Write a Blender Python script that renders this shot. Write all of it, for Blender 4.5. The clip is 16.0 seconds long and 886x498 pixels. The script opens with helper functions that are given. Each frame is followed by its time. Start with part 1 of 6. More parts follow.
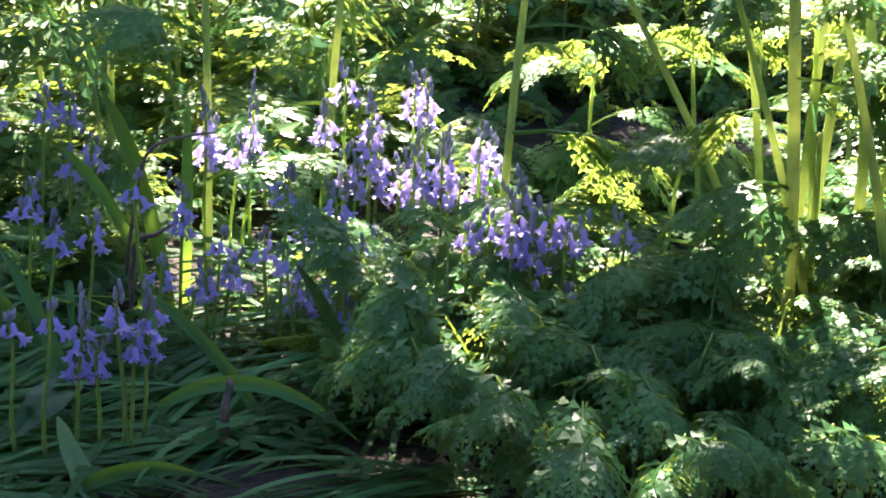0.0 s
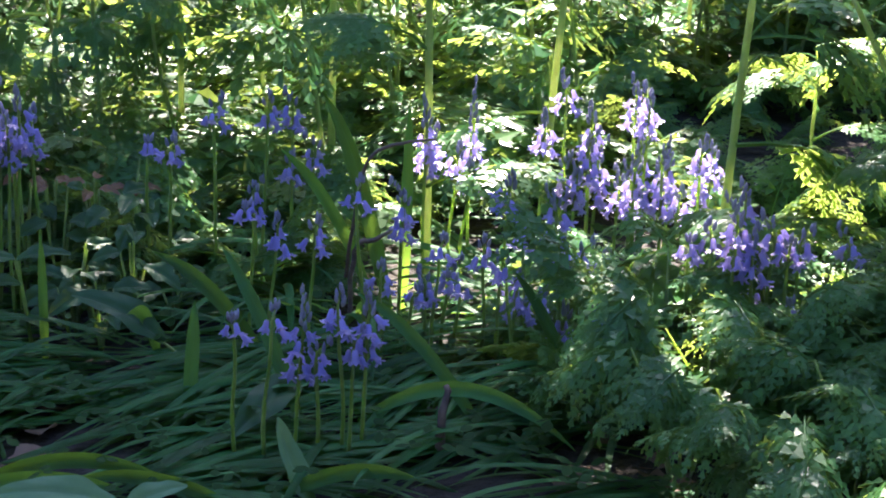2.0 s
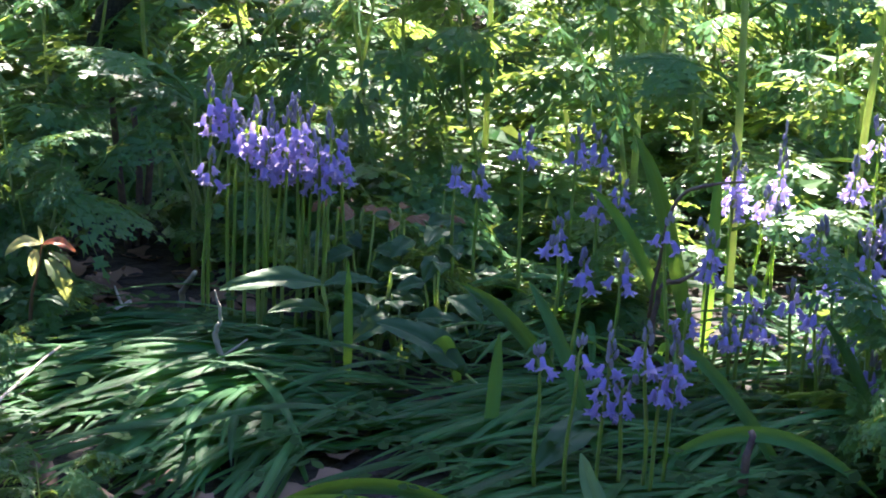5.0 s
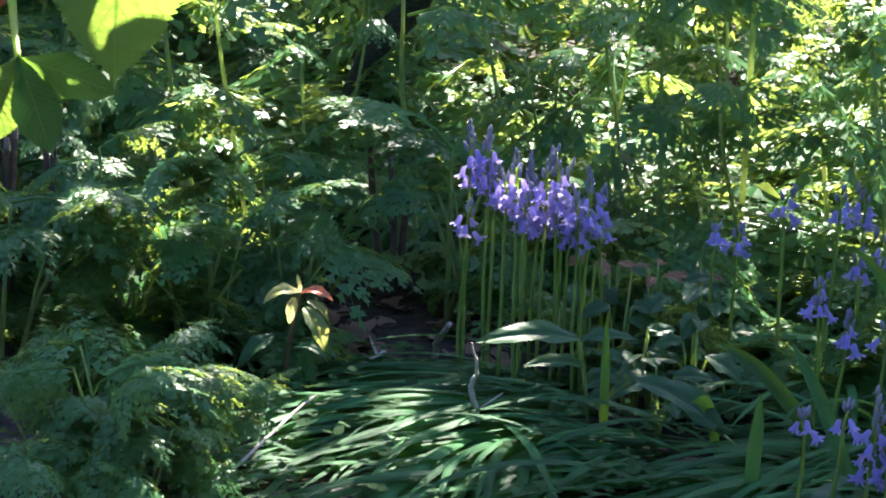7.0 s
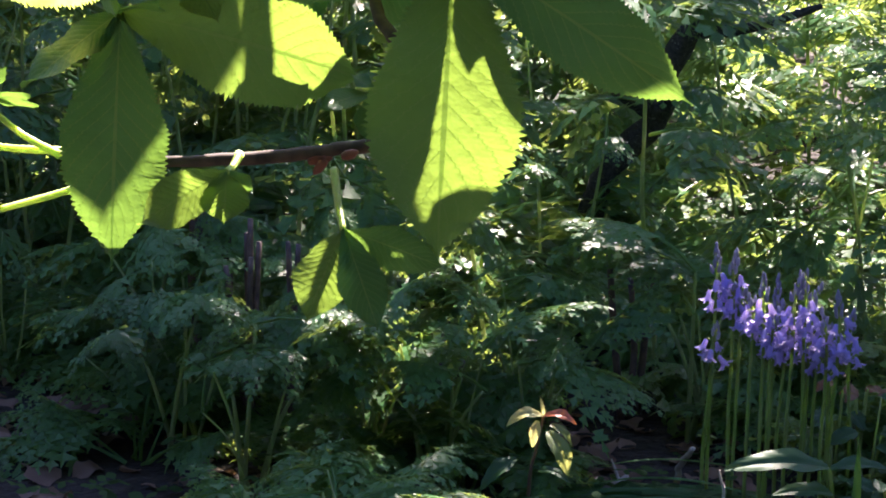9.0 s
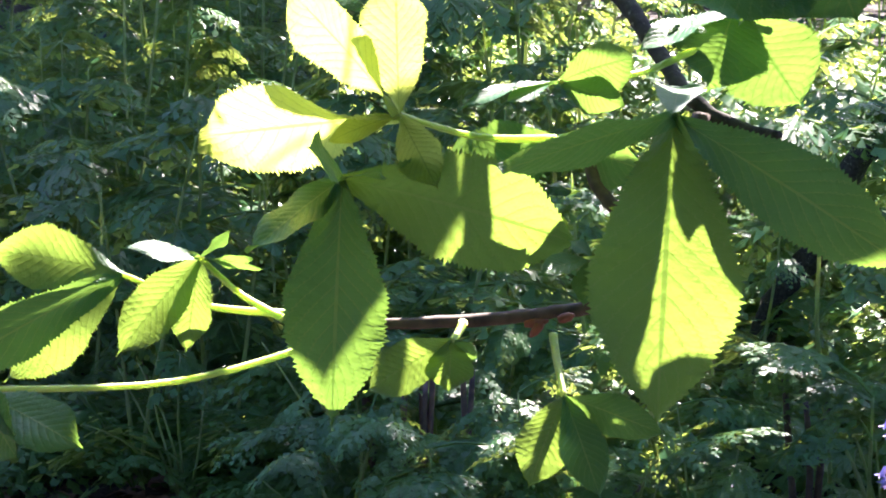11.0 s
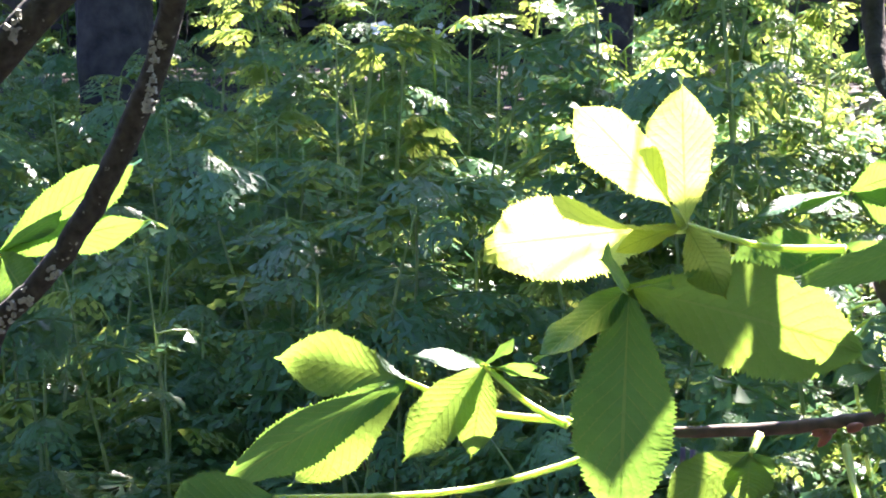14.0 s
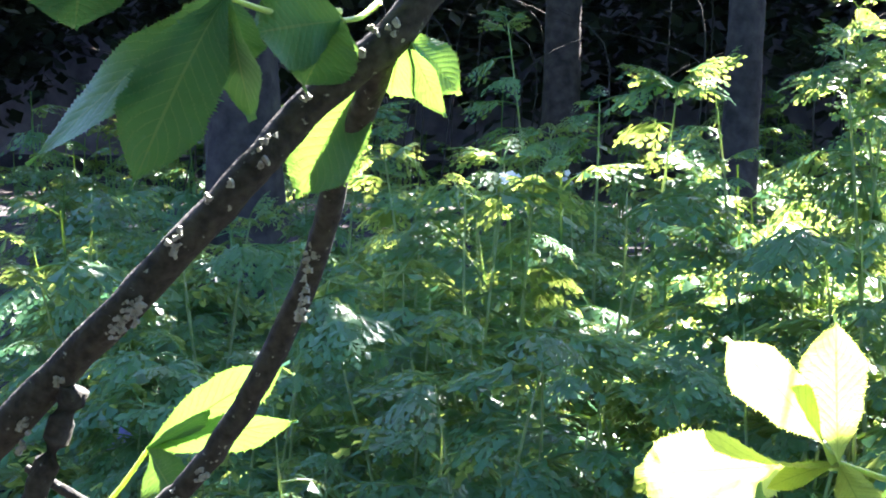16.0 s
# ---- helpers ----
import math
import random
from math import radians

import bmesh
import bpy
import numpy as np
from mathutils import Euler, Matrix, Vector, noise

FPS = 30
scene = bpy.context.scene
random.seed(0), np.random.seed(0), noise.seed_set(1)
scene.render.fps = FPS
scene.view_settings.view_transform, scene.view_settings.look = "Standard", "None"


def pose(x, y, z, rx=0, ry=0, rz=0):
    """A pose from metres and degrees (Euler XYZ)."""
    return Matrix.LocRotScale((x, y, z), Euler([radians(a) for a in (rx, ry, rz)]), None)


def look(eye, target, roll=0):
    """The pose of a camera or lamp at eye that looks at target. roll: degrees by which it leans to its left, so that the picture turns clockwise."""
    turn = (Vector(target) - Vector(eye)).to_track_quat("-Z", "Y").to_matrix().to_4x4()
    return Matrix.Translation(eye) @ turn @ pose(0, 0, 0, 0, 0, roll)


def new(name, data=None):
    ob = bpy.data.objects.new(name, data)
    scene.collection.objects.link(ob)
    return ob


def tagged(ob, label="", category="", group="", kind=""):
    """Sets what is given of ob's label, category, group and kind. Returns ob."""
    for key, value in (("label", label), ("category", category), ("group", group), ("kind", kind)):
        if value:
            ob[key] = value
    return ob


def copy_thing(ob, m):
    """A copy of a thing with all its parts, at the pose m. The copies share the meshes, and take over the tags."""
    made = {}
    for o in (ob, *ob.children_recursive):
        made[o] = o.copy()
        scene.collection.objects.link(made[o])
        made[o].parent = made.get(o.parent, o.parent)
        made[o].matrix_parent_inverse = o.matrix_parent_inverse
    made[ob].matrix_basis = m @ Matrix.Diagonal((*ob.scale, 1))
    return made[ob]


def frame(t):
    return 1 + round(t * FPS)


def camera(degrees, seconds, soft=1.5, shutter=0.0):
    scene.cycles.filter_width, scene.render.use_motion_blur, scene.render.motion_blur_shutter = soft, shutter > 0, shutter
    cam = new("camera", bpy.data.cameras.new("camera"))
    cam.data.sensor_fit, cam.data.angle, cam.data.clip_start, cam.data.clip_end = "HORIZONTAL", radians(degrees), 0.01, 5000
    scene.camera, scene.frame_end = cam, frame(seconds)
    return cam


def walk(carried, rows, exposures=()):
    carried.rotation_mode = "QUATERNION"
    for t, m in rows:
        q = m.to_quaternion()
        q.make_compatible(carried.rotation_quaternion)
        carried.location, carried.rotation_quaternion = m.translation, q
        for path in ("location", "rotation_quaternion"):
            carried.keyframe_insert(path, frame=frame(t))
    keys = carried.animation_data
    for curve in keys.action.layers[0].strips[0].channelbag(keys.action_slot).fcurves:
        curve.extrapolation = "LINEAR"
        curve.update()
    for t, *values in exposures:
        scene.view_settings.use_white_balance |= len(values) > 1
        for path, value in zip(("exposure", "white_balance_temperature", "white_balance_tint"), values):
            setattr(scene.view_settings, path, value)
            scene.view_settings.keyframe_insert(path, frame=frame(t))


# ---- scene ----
cam = camera(22.5, 16.0, soft=1.9)
PATH = [
    (0, (0.0000, 0.0000, 1.2335), (0.6207, 1.7940, 0.6040), 2.40),
    (0.5, (0.0001, 0.0008, 1.2321), (0.5684, 1.8134, 0.6064), 2.32),
    (1, (-0.0027, 0.0049, 1.2258), (0.5185, 1.8330, 0.6040), 2.32),
    (1.5, (-0.0121, 0.0066, 1.2243), (0.4696, 1.8451, 0.6016), 2.25),
    (2, (-0.0207, 0.0084, 1.2222), (0.4248, 1.8559, 0.5989), 1.96),
    (2.5, (-0.0271, 0.0103, 1.2200), (0.3784, 1.8684, 0.6010), 1.63),
    (3, (-0.0371, 0.0145, 1.2190), (0.3295, 1.8824, 0.6052), 1.52),
    (3.5, (-0.0422, 0.0155, 1.2149), (0.2831, 1.8937, 0.6092), 1.53),
    (5.8, (-0.0820, 0.0401, 1.1935), (0.0450, 1.9501, 0.6139), 2.19),
    (6, (-0.0840, 0.0435, 1.1928), (0.0195, 1.9560, 0.6170), 2.12),
    (6.5, (-0.0927, 0.0509, 1.1934), (-0.0430, 1.9683, 0.6267), 1.95),
    (7, (-0.1098, 0.0571, 1.1944), (-0.1098, 1.9793, 0.6422), 1.67),
    (7.5, (-0.1193, 0.0641, 1.1995), (-0.1693, 1.9898, 0.6615), 1.36),
    (8, (-0.1383, 0.0685, 1.2104), (-0.2356, 1.9975, 0.6915), 1.04),
    (8.5, (-0.1527, 0.0766, 1.2173), (-0.2996, 2.0094, 0.7246), 0.77),
    (9, (-0.1638, 0.0798, 1.2209), (-0.3548, 2.0149, 0.7531), 0.60),
    (9.5, (-0.1735, 0.0771, 1.2279), (-0.4029, 2.0137, 0.7845), 0.31),
    (10, (-0.1815, 0.0799, 1.2320), (-0.4489, 2.0172, 0.8132), 0.05),
    (10.2, (-0.1838, 0.0780, 1.2363), (-0.4666, 2.0150, 0.8267), -0.03),
    (12.3, (-0.2068, 0.0552, 1.2572), (-0.6018, 1.9871, 0.9227), -0.49),
    (12.5, (-0.2096, 0.0535, 1.2573), (-0.6138, 1.9838, 0.9245), -0.52),
    (13, (-0.2141, 0.0515, 1.2593), (-0.6410, 1.9773, 0.9294), -0.60),
    (13.5, (-0.2269, 0.0495, 1.2652), (-0.6886, 1.9686, 0.9432), -0.98),
    (14, (-0.2370, 0.0522, 1.2715), (-0.7391, 1.9633, 0.9622), -1.18),
    (14.5, (-0.2382, 0.0477, 1.2823), (-0.7727, 1.9533, 0.9945), -1.04),
    (15, (-0.2420, 0.0469, 1.2958), (-0.8033, 1.9494, 1.0403), -0.66),
    (15.5, (-0.2470, 0.0464, 1.3094), (-0.8301, 1.9464, 1.0859), -0.39),
    (16, (-0.2522, 0.0424, 1.3230), (-0.8586, 1.9385, 1.1302), -0.26),
]
EXPO = [(0, 3.78, 5900, 23), (1, 3.66, 5700, 24), (3.5, 3.70, 5450, 25), (7, 3.72, 5450, 22), (8.1, 3.65, 5600, 25), (8.5, 4.1, 5200, 32), (8.9, 3.25, 5600, 36), (9.0, 3.15, 5600, 36), (9.5, 3.5, 5450, 37), (10, 3.6, 5350, 36), (12.5, 3.87, 5550, 35), (14, 3.98, 5400, 35), (16, 4.3, 5150, 30)]
walk(cam, [(t, look(eye, target, roll)) for t, eye, target, roll in PATH], EXPO)

# ---- light ----
SUN_AZ, SUN_EL = 12.0, 48.0   # degrees right of +y, degrees above the horizon
world = bpy.data.worlds.new("sky")
scene.world = world
world.use_nodes = True
wn = world.node_tree
sky = wn.nodes.new("ShaderNodeTexSky")
sky.sky_type, sky.sun_disc = "NISHITA", False
sky.sun_elevation, sky.sun_rotation = radians(SUN_EL), radians(SUN_AZ)
wn.nodes["Background"].inputs["Strength"].default_value = 0.04
wn.links.new(sky.outputs[0], wn.nodes["Background"].inputs["Color"])
sun = new("sun", bpy.data.lights.new("sun", "SUN"))
sun.data.energy, sun.data.angle, sun.data.color = 5.0, radians(0.6), (1.0, 0.85, 0.58)
SUN_DIR = Vector((math.sin(radians(SUN_AZ)) * math.cos(radians(SUN_EL)), math.cos(radians(SUN_AZ)) * math.cos(radians(SUN_EL)), math.sin(radians(SUN_EL))))
sun.matrix_world = look(SUN_DIR * 40, (0, 0, 0))

# ---- materials ----
def nodes_of(name):
    m = bpy.data.materials.new(name)
    m.use_nodes = True
    n = m.node_tree
    n.nodes.clear()
    return m, n, n.nodes.new("ShaderNodeOutputMaterial")


def ramp_of(n, stops):
    r = n.nodes.new("ShaderNodeValToRGB")
    while len(r.color_ramp.elements) < len(stops):
        r.color_ramp.elements.new(0.5)
    for e, (p, c) in zip(r.color_ramp.elements, stops):
        e.position, e.color = p, (*c, 1)
    return r


def noise_of(n, scale, detail=4.0, space="Object"):
    co = n.nodes.new("ShaderNodeTexCoord")
    t = n.nodes.new("ShaderNodeTexNoise")
    t.inputs["Scale"].default_value, t.inputs["Detail"].default_value = scale, detail
    n.links.new(co.outputs[space], t.inputs["Vector"])
    return t


def leafy(name, dark, light, glow, share=0.45, rough=0.4, scale=60.0, island=True, bump=0.15, spec=0.5):
    """A thin leaf: grainy colour that varies from piece to piece, gloss, and light passing through."""
    m, n, out = nodes_of(name)
    grain = noise_of(n, scale)
    info = n.nodes.new("ShaderNodeObjectInfo")
    geo = n.nodes.new("ShaderNodeNewGeometry")
    mixv = n.nodes.new("ShaderNodeMath")
    mixv.operation = "MULTIPLY_ADD"
    mixv.inputs[1].default_value = 1.3 if island else 0.4
    n.links.new(info.outputs["Random"], mixv.inputs[0])
    small = n.nodes.new("ShaderNodeMath")
    small.operation = "MULTIPLY"
    small.inputs[1].default_value = 0.6
    n.links.new(geo.outputs["Random Per Island"], small.inputs[0])
    n.links.new(small.outputs[0], mixv.inputs[2])
    half = n.nodes.new("ShaderNodeMath")
    half.operation = "MULTIPLY_ADD"
    half.inputs[1].default_value = 0.34
    n.links.new(mixv.outputs[0], half.inputs[0])
    g2 = n.nodes.new("ShaderNodeMath")
    g2.operation = "MULTIPLY"
    g2.inputs[1].default_value = 0.3
    n.links.new(grain.outputs["Fac"], g2.inputs[0])
    n.links.new(g2.outputs[0], half.inputs[2])
    r = ramp_of(n, [(0.1, dark), (0.9, light)])
    n.links.new(half.outputs[0], r.inputs[0])
    p = n.nodes.new("ShaderNodeBsdfPrincipled")
    p.inputs["Roughness"].default_value = rough
    p.inputs["Specular IOR Level"].default_value = spec
    n.links.new(r.outputs[0], p.inputs["Base Color"])
    t = n.nodes.new("ShaderNodeBsdfTranslucent")
    tc = n.nodes.new("ShaderNodeMix")
    tc.data_type, tc.blend_type = "RGBA", "MULTIPLY"
    tc.inputs[0].default_value = 0.35
    tc.inputs[6].default_value = (*glow, 1)
    gr = ramp_of(n, [(0.3, (0.55, 0.6, 0.5)), (0.7, (1.3, 1.25, 1.2))])
    n.links.new(grain.outputs["Fac"], gr.inputs[0])
    n.links.new(gr.outputs[0], tc.inputs[7])
    n.links.new(tc.outputs[2], t.inputs["Color"])
    b = n.nodes.new("ShaderNodeBump")
    b.inputs["Strength"].default_value, b.inputs["Distance"].default_value = bump, 0.002
    n.links.new(grain.outputs["Fac"], b.inputs["Height"])
    n.links.new(b.outputs[0], p.inputs["Normal"])
    mx = n.nodes.new("ShaderNodeMixShader")
    mx.inputs[0].default_value = share
    n.links.new(p.outputs[0], mx.inputs[1])
    n.links.new(t.outputs[0], mx.inputs[2])
    n.links.new(mx.outputs[0], out.inputs[0])
    return m


def solid(name, stops, scale=20.0, rough=0.8, bump=0.4, dist=0.004, space="Object", detail=6.0):
    m, n, out = nodes_of(name)
    grain = noise_of(n, scale, detail, space)
    r = ramp_of(n, stops)
    n.links.new(grain.outputs["Fac"], r.inputs[0])
    p = n.nodes.new("ShaderNodeBsdfPrincipled")
    p.inputs["Roughness"].default_value = rough
    n.links.new(r.outputs[0], p.inputs["Base Color"])
    b = n.nodes.new("ShaderNodeBump")
    b.inputs["Strength"].default_value, b.inputs["Distance"].default_value = bump, dist
    n.links.new(grain.outputs["Fac"], b.inputs["Height"])
    n.links.new(b.outputs[0], p.inputs["Normal"])
    n.links.new(p.outputs[0], out.inputs[0])
    return m


def stemmy(name, dark, light, thru=0.0, glow=(0.85, 0.92, 0.42)):
    """A juicy stem that light soaks through."""
    m, n, out = nodes_of(name)
    grain = noise_of(n, 45.0, 4)
    r = ramp_of(n, [(0.3, dark), (0.7, light)])
    n.links.new(grain.outputs["Fac"], r.inputs[0])
    p = n.nodes.new("ShaderNodeBsdfPrincipled")
    p.inputs["Roughness"].default_value = 0.45
    p.inputs["Specular IOR Level"].default_value = 0.25
    p.inputs["Subsurface Weight"].default_value = 0.75
    p.inputs["Subsurface Radius"].default_value = (1.0, 1.2, 0.4)
    p.inputs["Subsurface Scale"].default_value = 0.012
    n.links.new(r.outputs[0], p.inputs["Base Color"])
    b = n.nodes.new("ShaderNodeBump")
    b.inputs["Strength"].default_value, b.inputs["Distance"].default_value = 0.2, 0.001
    n.links.new(grain.outputs["Fac"], b.inputs["Height"])
    n.links.new(b.outputs[0], p.inputs["Normal"])
    t = n.nodes.new("ShaderNodeBsdfTranslucent")
    t.inputs["Color"].default_value = (*glow, 1)
    mx = n.nodes.new("ShaderNodeMixShader")
    mx.inputs[0].default_value = thru
    n.links.new(p.outputs[0], mx.inputs[1])
    n.links.new(t.outputs[0], mx.inputs[2])
    n.links.new(mx.outputs[0], out.inputs[0])
    return m


PARSLEY = leafy("parsley_leaf", (0.012, 0.066, 0.025), (0.068, 0.185, 0.052), (0.44, 0.57, 0.10), 0.37, 0.38, spec=0.24)
STALK = stemmy("green_stalk", (0.20, 0.30, 0.08), (0.36, 0.45, 0.15), 0.3)
SHOOT = stemmy("parsley_stem", (0.08, 0.14, 0.05), (0.23, 0.31, 0.13), 0.25)
PURPLE = solid("purple_stem", [(0.3, (0.04, 0.026, 0.028)), (0.7, (0.15, 0.10, 0.075))], 50, 0.6)


def streaked(name, dark, light, glow, share, rough, spec):
    """A strap leaf with fine lengthwise veins, ribbed and glossy, drawn from its own map: u along, v across."""
    m, n, out = nodes_of(name)
    co = n.nodes.new("ShaderNodeTexCoord")
    info = n.nodes.new("ShaderNodeObjectInfo")
    place = n.nodes.new("ShaderNodeMapping")
    place.inputs["Scale"].default_value = (1.6, 9.0, 1.0)
    n.links.new(co.outputs["UV"], place.inputs["Vector"])
    fine = n.nodes.new("ShaderNodeTexNoise")
    fine.inputs["Scale"].default_value, fine.inputs["Detail"].default_value = 1.0, 3.0
    n.links.new(place.outputs[0], fine.inputs["Vector"])
    broad = noise_of(n, 14.0, 4)
    tone = n.nodes.new("ShaderNodeMix")
    tone.inputs[0].default_value = 0.45
    n.links.new(fine.outputs["Fac"], tone.inputs[2])
    n.links.new(broad.outputs["Fac"], tone.inputs[3])
    own = n.nodes.new("ShaderNodeMath")
    own.operation = "MULTIPLY_ADD"
    own.inputs[1].default_value = 0.3
    n.links.new(info.outputs["Random"], own.inputs[0])
    n.links.new(tone.outputs[0], own.inputs[2])
    r = ramp_of(n, [(0.46, dark), (0.82, light)])
    n.links.new(own.outputs[0], r.inputs[0])
    p = n.nodes.new("ShaderNodeBsdfPrincipled")
    p.inputs["Roughness"].default_value, p.inputs["Specular IOR Level"].default_value = rough, spec
    n.links.new(r.outputs[0], p.inputs["Base Color"])
    b = n.nodes.new("ShaderNodeBump")
    b.inputs["Strength"].default_value, b.inputs["Distance"].default_value = 0.8, 0.0015
    n.links.new(fine.outputs["Fac"], b.inputs["Height"])
    n.links.new(b.outputs[0], p.inputs["Normal"])
    t = n.nodes.new("ShaderNodeBsdfTranslucent")
    t.inputs["Color"].default_value = (*glow, 1)
    mx = n.nodes.new("ShaderNodeMixShader")
    mx.inputs[0].default_value = share
    n.links.new(p.outputs[0], mx.inputs[1])
    n.links.new(t.outputs[0], mx.inputs[2])
    n.links.new(mx.outputs[0], out.inputs[0])
    return m


STRAP = streaked("strap_leaf", (0.009, 0.040, 0.020), (0.052, 0.165, 0.058), (0.30, 0.52, 0.045), 0.32, 0.42, 0.12)
BROAD = leafy("broad_leaf", (0.014, 0.058, 0.024), (0.036, 0.10, 0.036), (0.2, 0.3, 0.05), 0.3, 0.45, 25, bump=0.4, spec=0.25)
# Pale green of the upright leaf; on the low front leaf it replaces sunlight.
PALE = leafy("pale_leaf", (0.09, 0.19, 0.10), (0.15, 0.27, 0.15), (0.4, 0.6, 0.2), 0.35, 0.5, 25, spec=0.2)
COVER = leafy("seedling_leaf", (0.02, 0.055, 0.02), (0.05, 0.10, 0.035), (0.12, 0.19, 0.025), 0.4, 0.7, 25, spec=0.06)
BELL = leafy("bluebell_petal", (0.08, 0.095, 0.50), (0.36, 0.34, 0.80), (0.74, 0.64, 0.95), 0.52, 0.55, 120, spec=0.25)
BUD = leafy("bluebell_bud", (0.17, 0.17, 0.29), (0.34, 0.33, 0.44), (0.35, 0.35, 0.55), 0.25, 0.5, 120)
BELLSTEM = stemmy("bluebell_stem", (0.085, 0.155, 0.035), (0.18, 0.26, 0.07), 0.15)
SOIL = solid("soil", [(0.3, (0.006, 0.005, 0.004)), (0.55, (0.016, 0.012, 0.009)), (0.8, (0.055, 0.040, 0.028))], 38, 0.95, 1.0, 0.02, detail=9.0)
DRY = leafy("dry_leaf", (0.07, 0.042, 0.03), (0.23, 0.15, 0.105), (0.35, 0.2, 0.1), 0.2, 0.7, 40)
TWIG = solid("dead_twig", [(0.3, (0.22, 0.19, 0.165)), (0.7, (0.46, 0.42, 0.37))], 60, 0.85)


# ---- mesh helpers ----
def part(name, data, material, parent=None, label="", m=None, smooth=True):
    """Links a mesh (bmesh, or vertices and faces) as one object, under parent where given."""
    if isinstance(data, tuple):
        me = bpy.data.meshes.new(name)
        me.from_pydata(data[0], [], data[1])
    elif isinstance(data, bpy.types.Mesh):
        me = data
    else:
        me = bpy.data.meshes.new(name)
        data.to_mesh(me)
        data.free()
    if not me.materials:
        me.materials.append(material)
        if smooth:
            me.polygons.foreach_set("use_smooth", [True] * len(me.polygons))
        me.update()
    ob = new(name, me)
    if parent is not None:
        ob.parent = parent
    if m is not None:
        ob.matrix_basis = m
    if label:
        tagged(ob, label)
    return ob


def mesh_of(name, data, material, smooth=True):
    me = bpy.data.meshes.new(name)
    me.from_pydata(data[0], [], data[1])
    me.materials.append(material)
    if smooth:
        me.polygons.foreach_set("use_smooth", [True] * len(me.polygons))
    me.update()
    return me


def tube(points, radii, sides=6, seed=0, rough=0.0):
    """A round, tapered tube along a line of points, as vertices and faces."""
    rnd = random.Random(seed)
    pts = [Vector(p) for p in points]
    vs, fs = [], []
    up = Vector((0.31, 0.17, 0.93)).normalized()
    for i, p in enumerate(pts):
        d = (pts[min(i + 1, len(pts) - 1)] - pts[max(i - 1, 0)]).normalized()
        a = d.cross(up)
        if a.length < 0.05:
            a = d.cross(Vector((1, 0, 0)))
        a.normalize()
        b = d.cross(a)
        for k in range(sides):
            w = 2 * math.pi * k / sides
            r = radii[i] * (1 + rough * (rnd.random() - 0.5))
            vs.append(p + a * math.cos(w) * r + b * math.sin(w) * r)
    for i in range(len(pts) - 1):
        for k in range(sides):
            k2 = (k + 1) % sides
            fs.append((i * sides + k, i * sides + k2, (i + 1) * sides + k2, (i + 1) * sides + k))
    fs.append(tuple(range(sides - 1, -1, -1)))
    fs.append(tuple((len(pts) - 1) * sides + k for k in range(sides)))
    return vs, fs


def smooth_line(points, radii, steps=6):
    """Catmull-Rom through points and radii."""
    P = [Vector(p) for p in points]
    outp, outr = [], []
    for i in range(len(P) - 1):
        a, b, c, d = P[max(i - 1, 0)], P[i], P[i + 1], P[min(i + 2, len(P) - 1)]
        for s in range(steps):
            t = s / steps
            outp.append(0.5 * ((2 * b) + (c - a) * t + (2 * a - 5 * b + 4 * c - d) * t * t + (3 * b - a - 3 * c + d) * t ** 3))
            outr.append(radii[i] * (1 - t) + radii[i + 1] * t)
    return outp + [P[-1]], outr + [radii[-1]]


def add(data, more):
    n = len(data[0])
    data[0].extend(more[0])
    data[1].extend(tuple(i + n for i in f) for f in more[1])


# ---- ground ----
def hill(x, y):
    d = math.hypot(x, y)
    base = 0.02 * noise.noise((x * 0.9, y * 0.9, 0)) + 0.01 * noise.noise((x * 4, y * 4, 3))
    return base


def ground_sheet():
    xs = [-400, -120, -50, -25, -16] + [-12 + 0.5 * i for i in range(17)] + [-4 + 0.08 * i for i in range(1, 101)] + [4.5, 5, 6, 8, 10, 16, 30, 80, 400]
    ys = [-400, -80, -20, -8, -3, 0, 1] + [2 + 0.08 * i for i in range(63)] + [7.0 + 0.5 * i for i in range(1, 26)] + [22, 26, 34, 60, 150, 500]
    vs = [(x, y, hill(x, y)) for y in ys for x in xs]
    w = len(xs)
    fs = [(j * w + i, j * w + i + 1, (j + 1) * w + i + 1, (j + 1) * w + i) for j in range(len(ys) - 1) for i in range(w - 1)]
    return tagged(part("ground", (vs, fs), SOIL), "dark woodland soil with leaf litter", "ground", kind="structure")


ground_sheet()


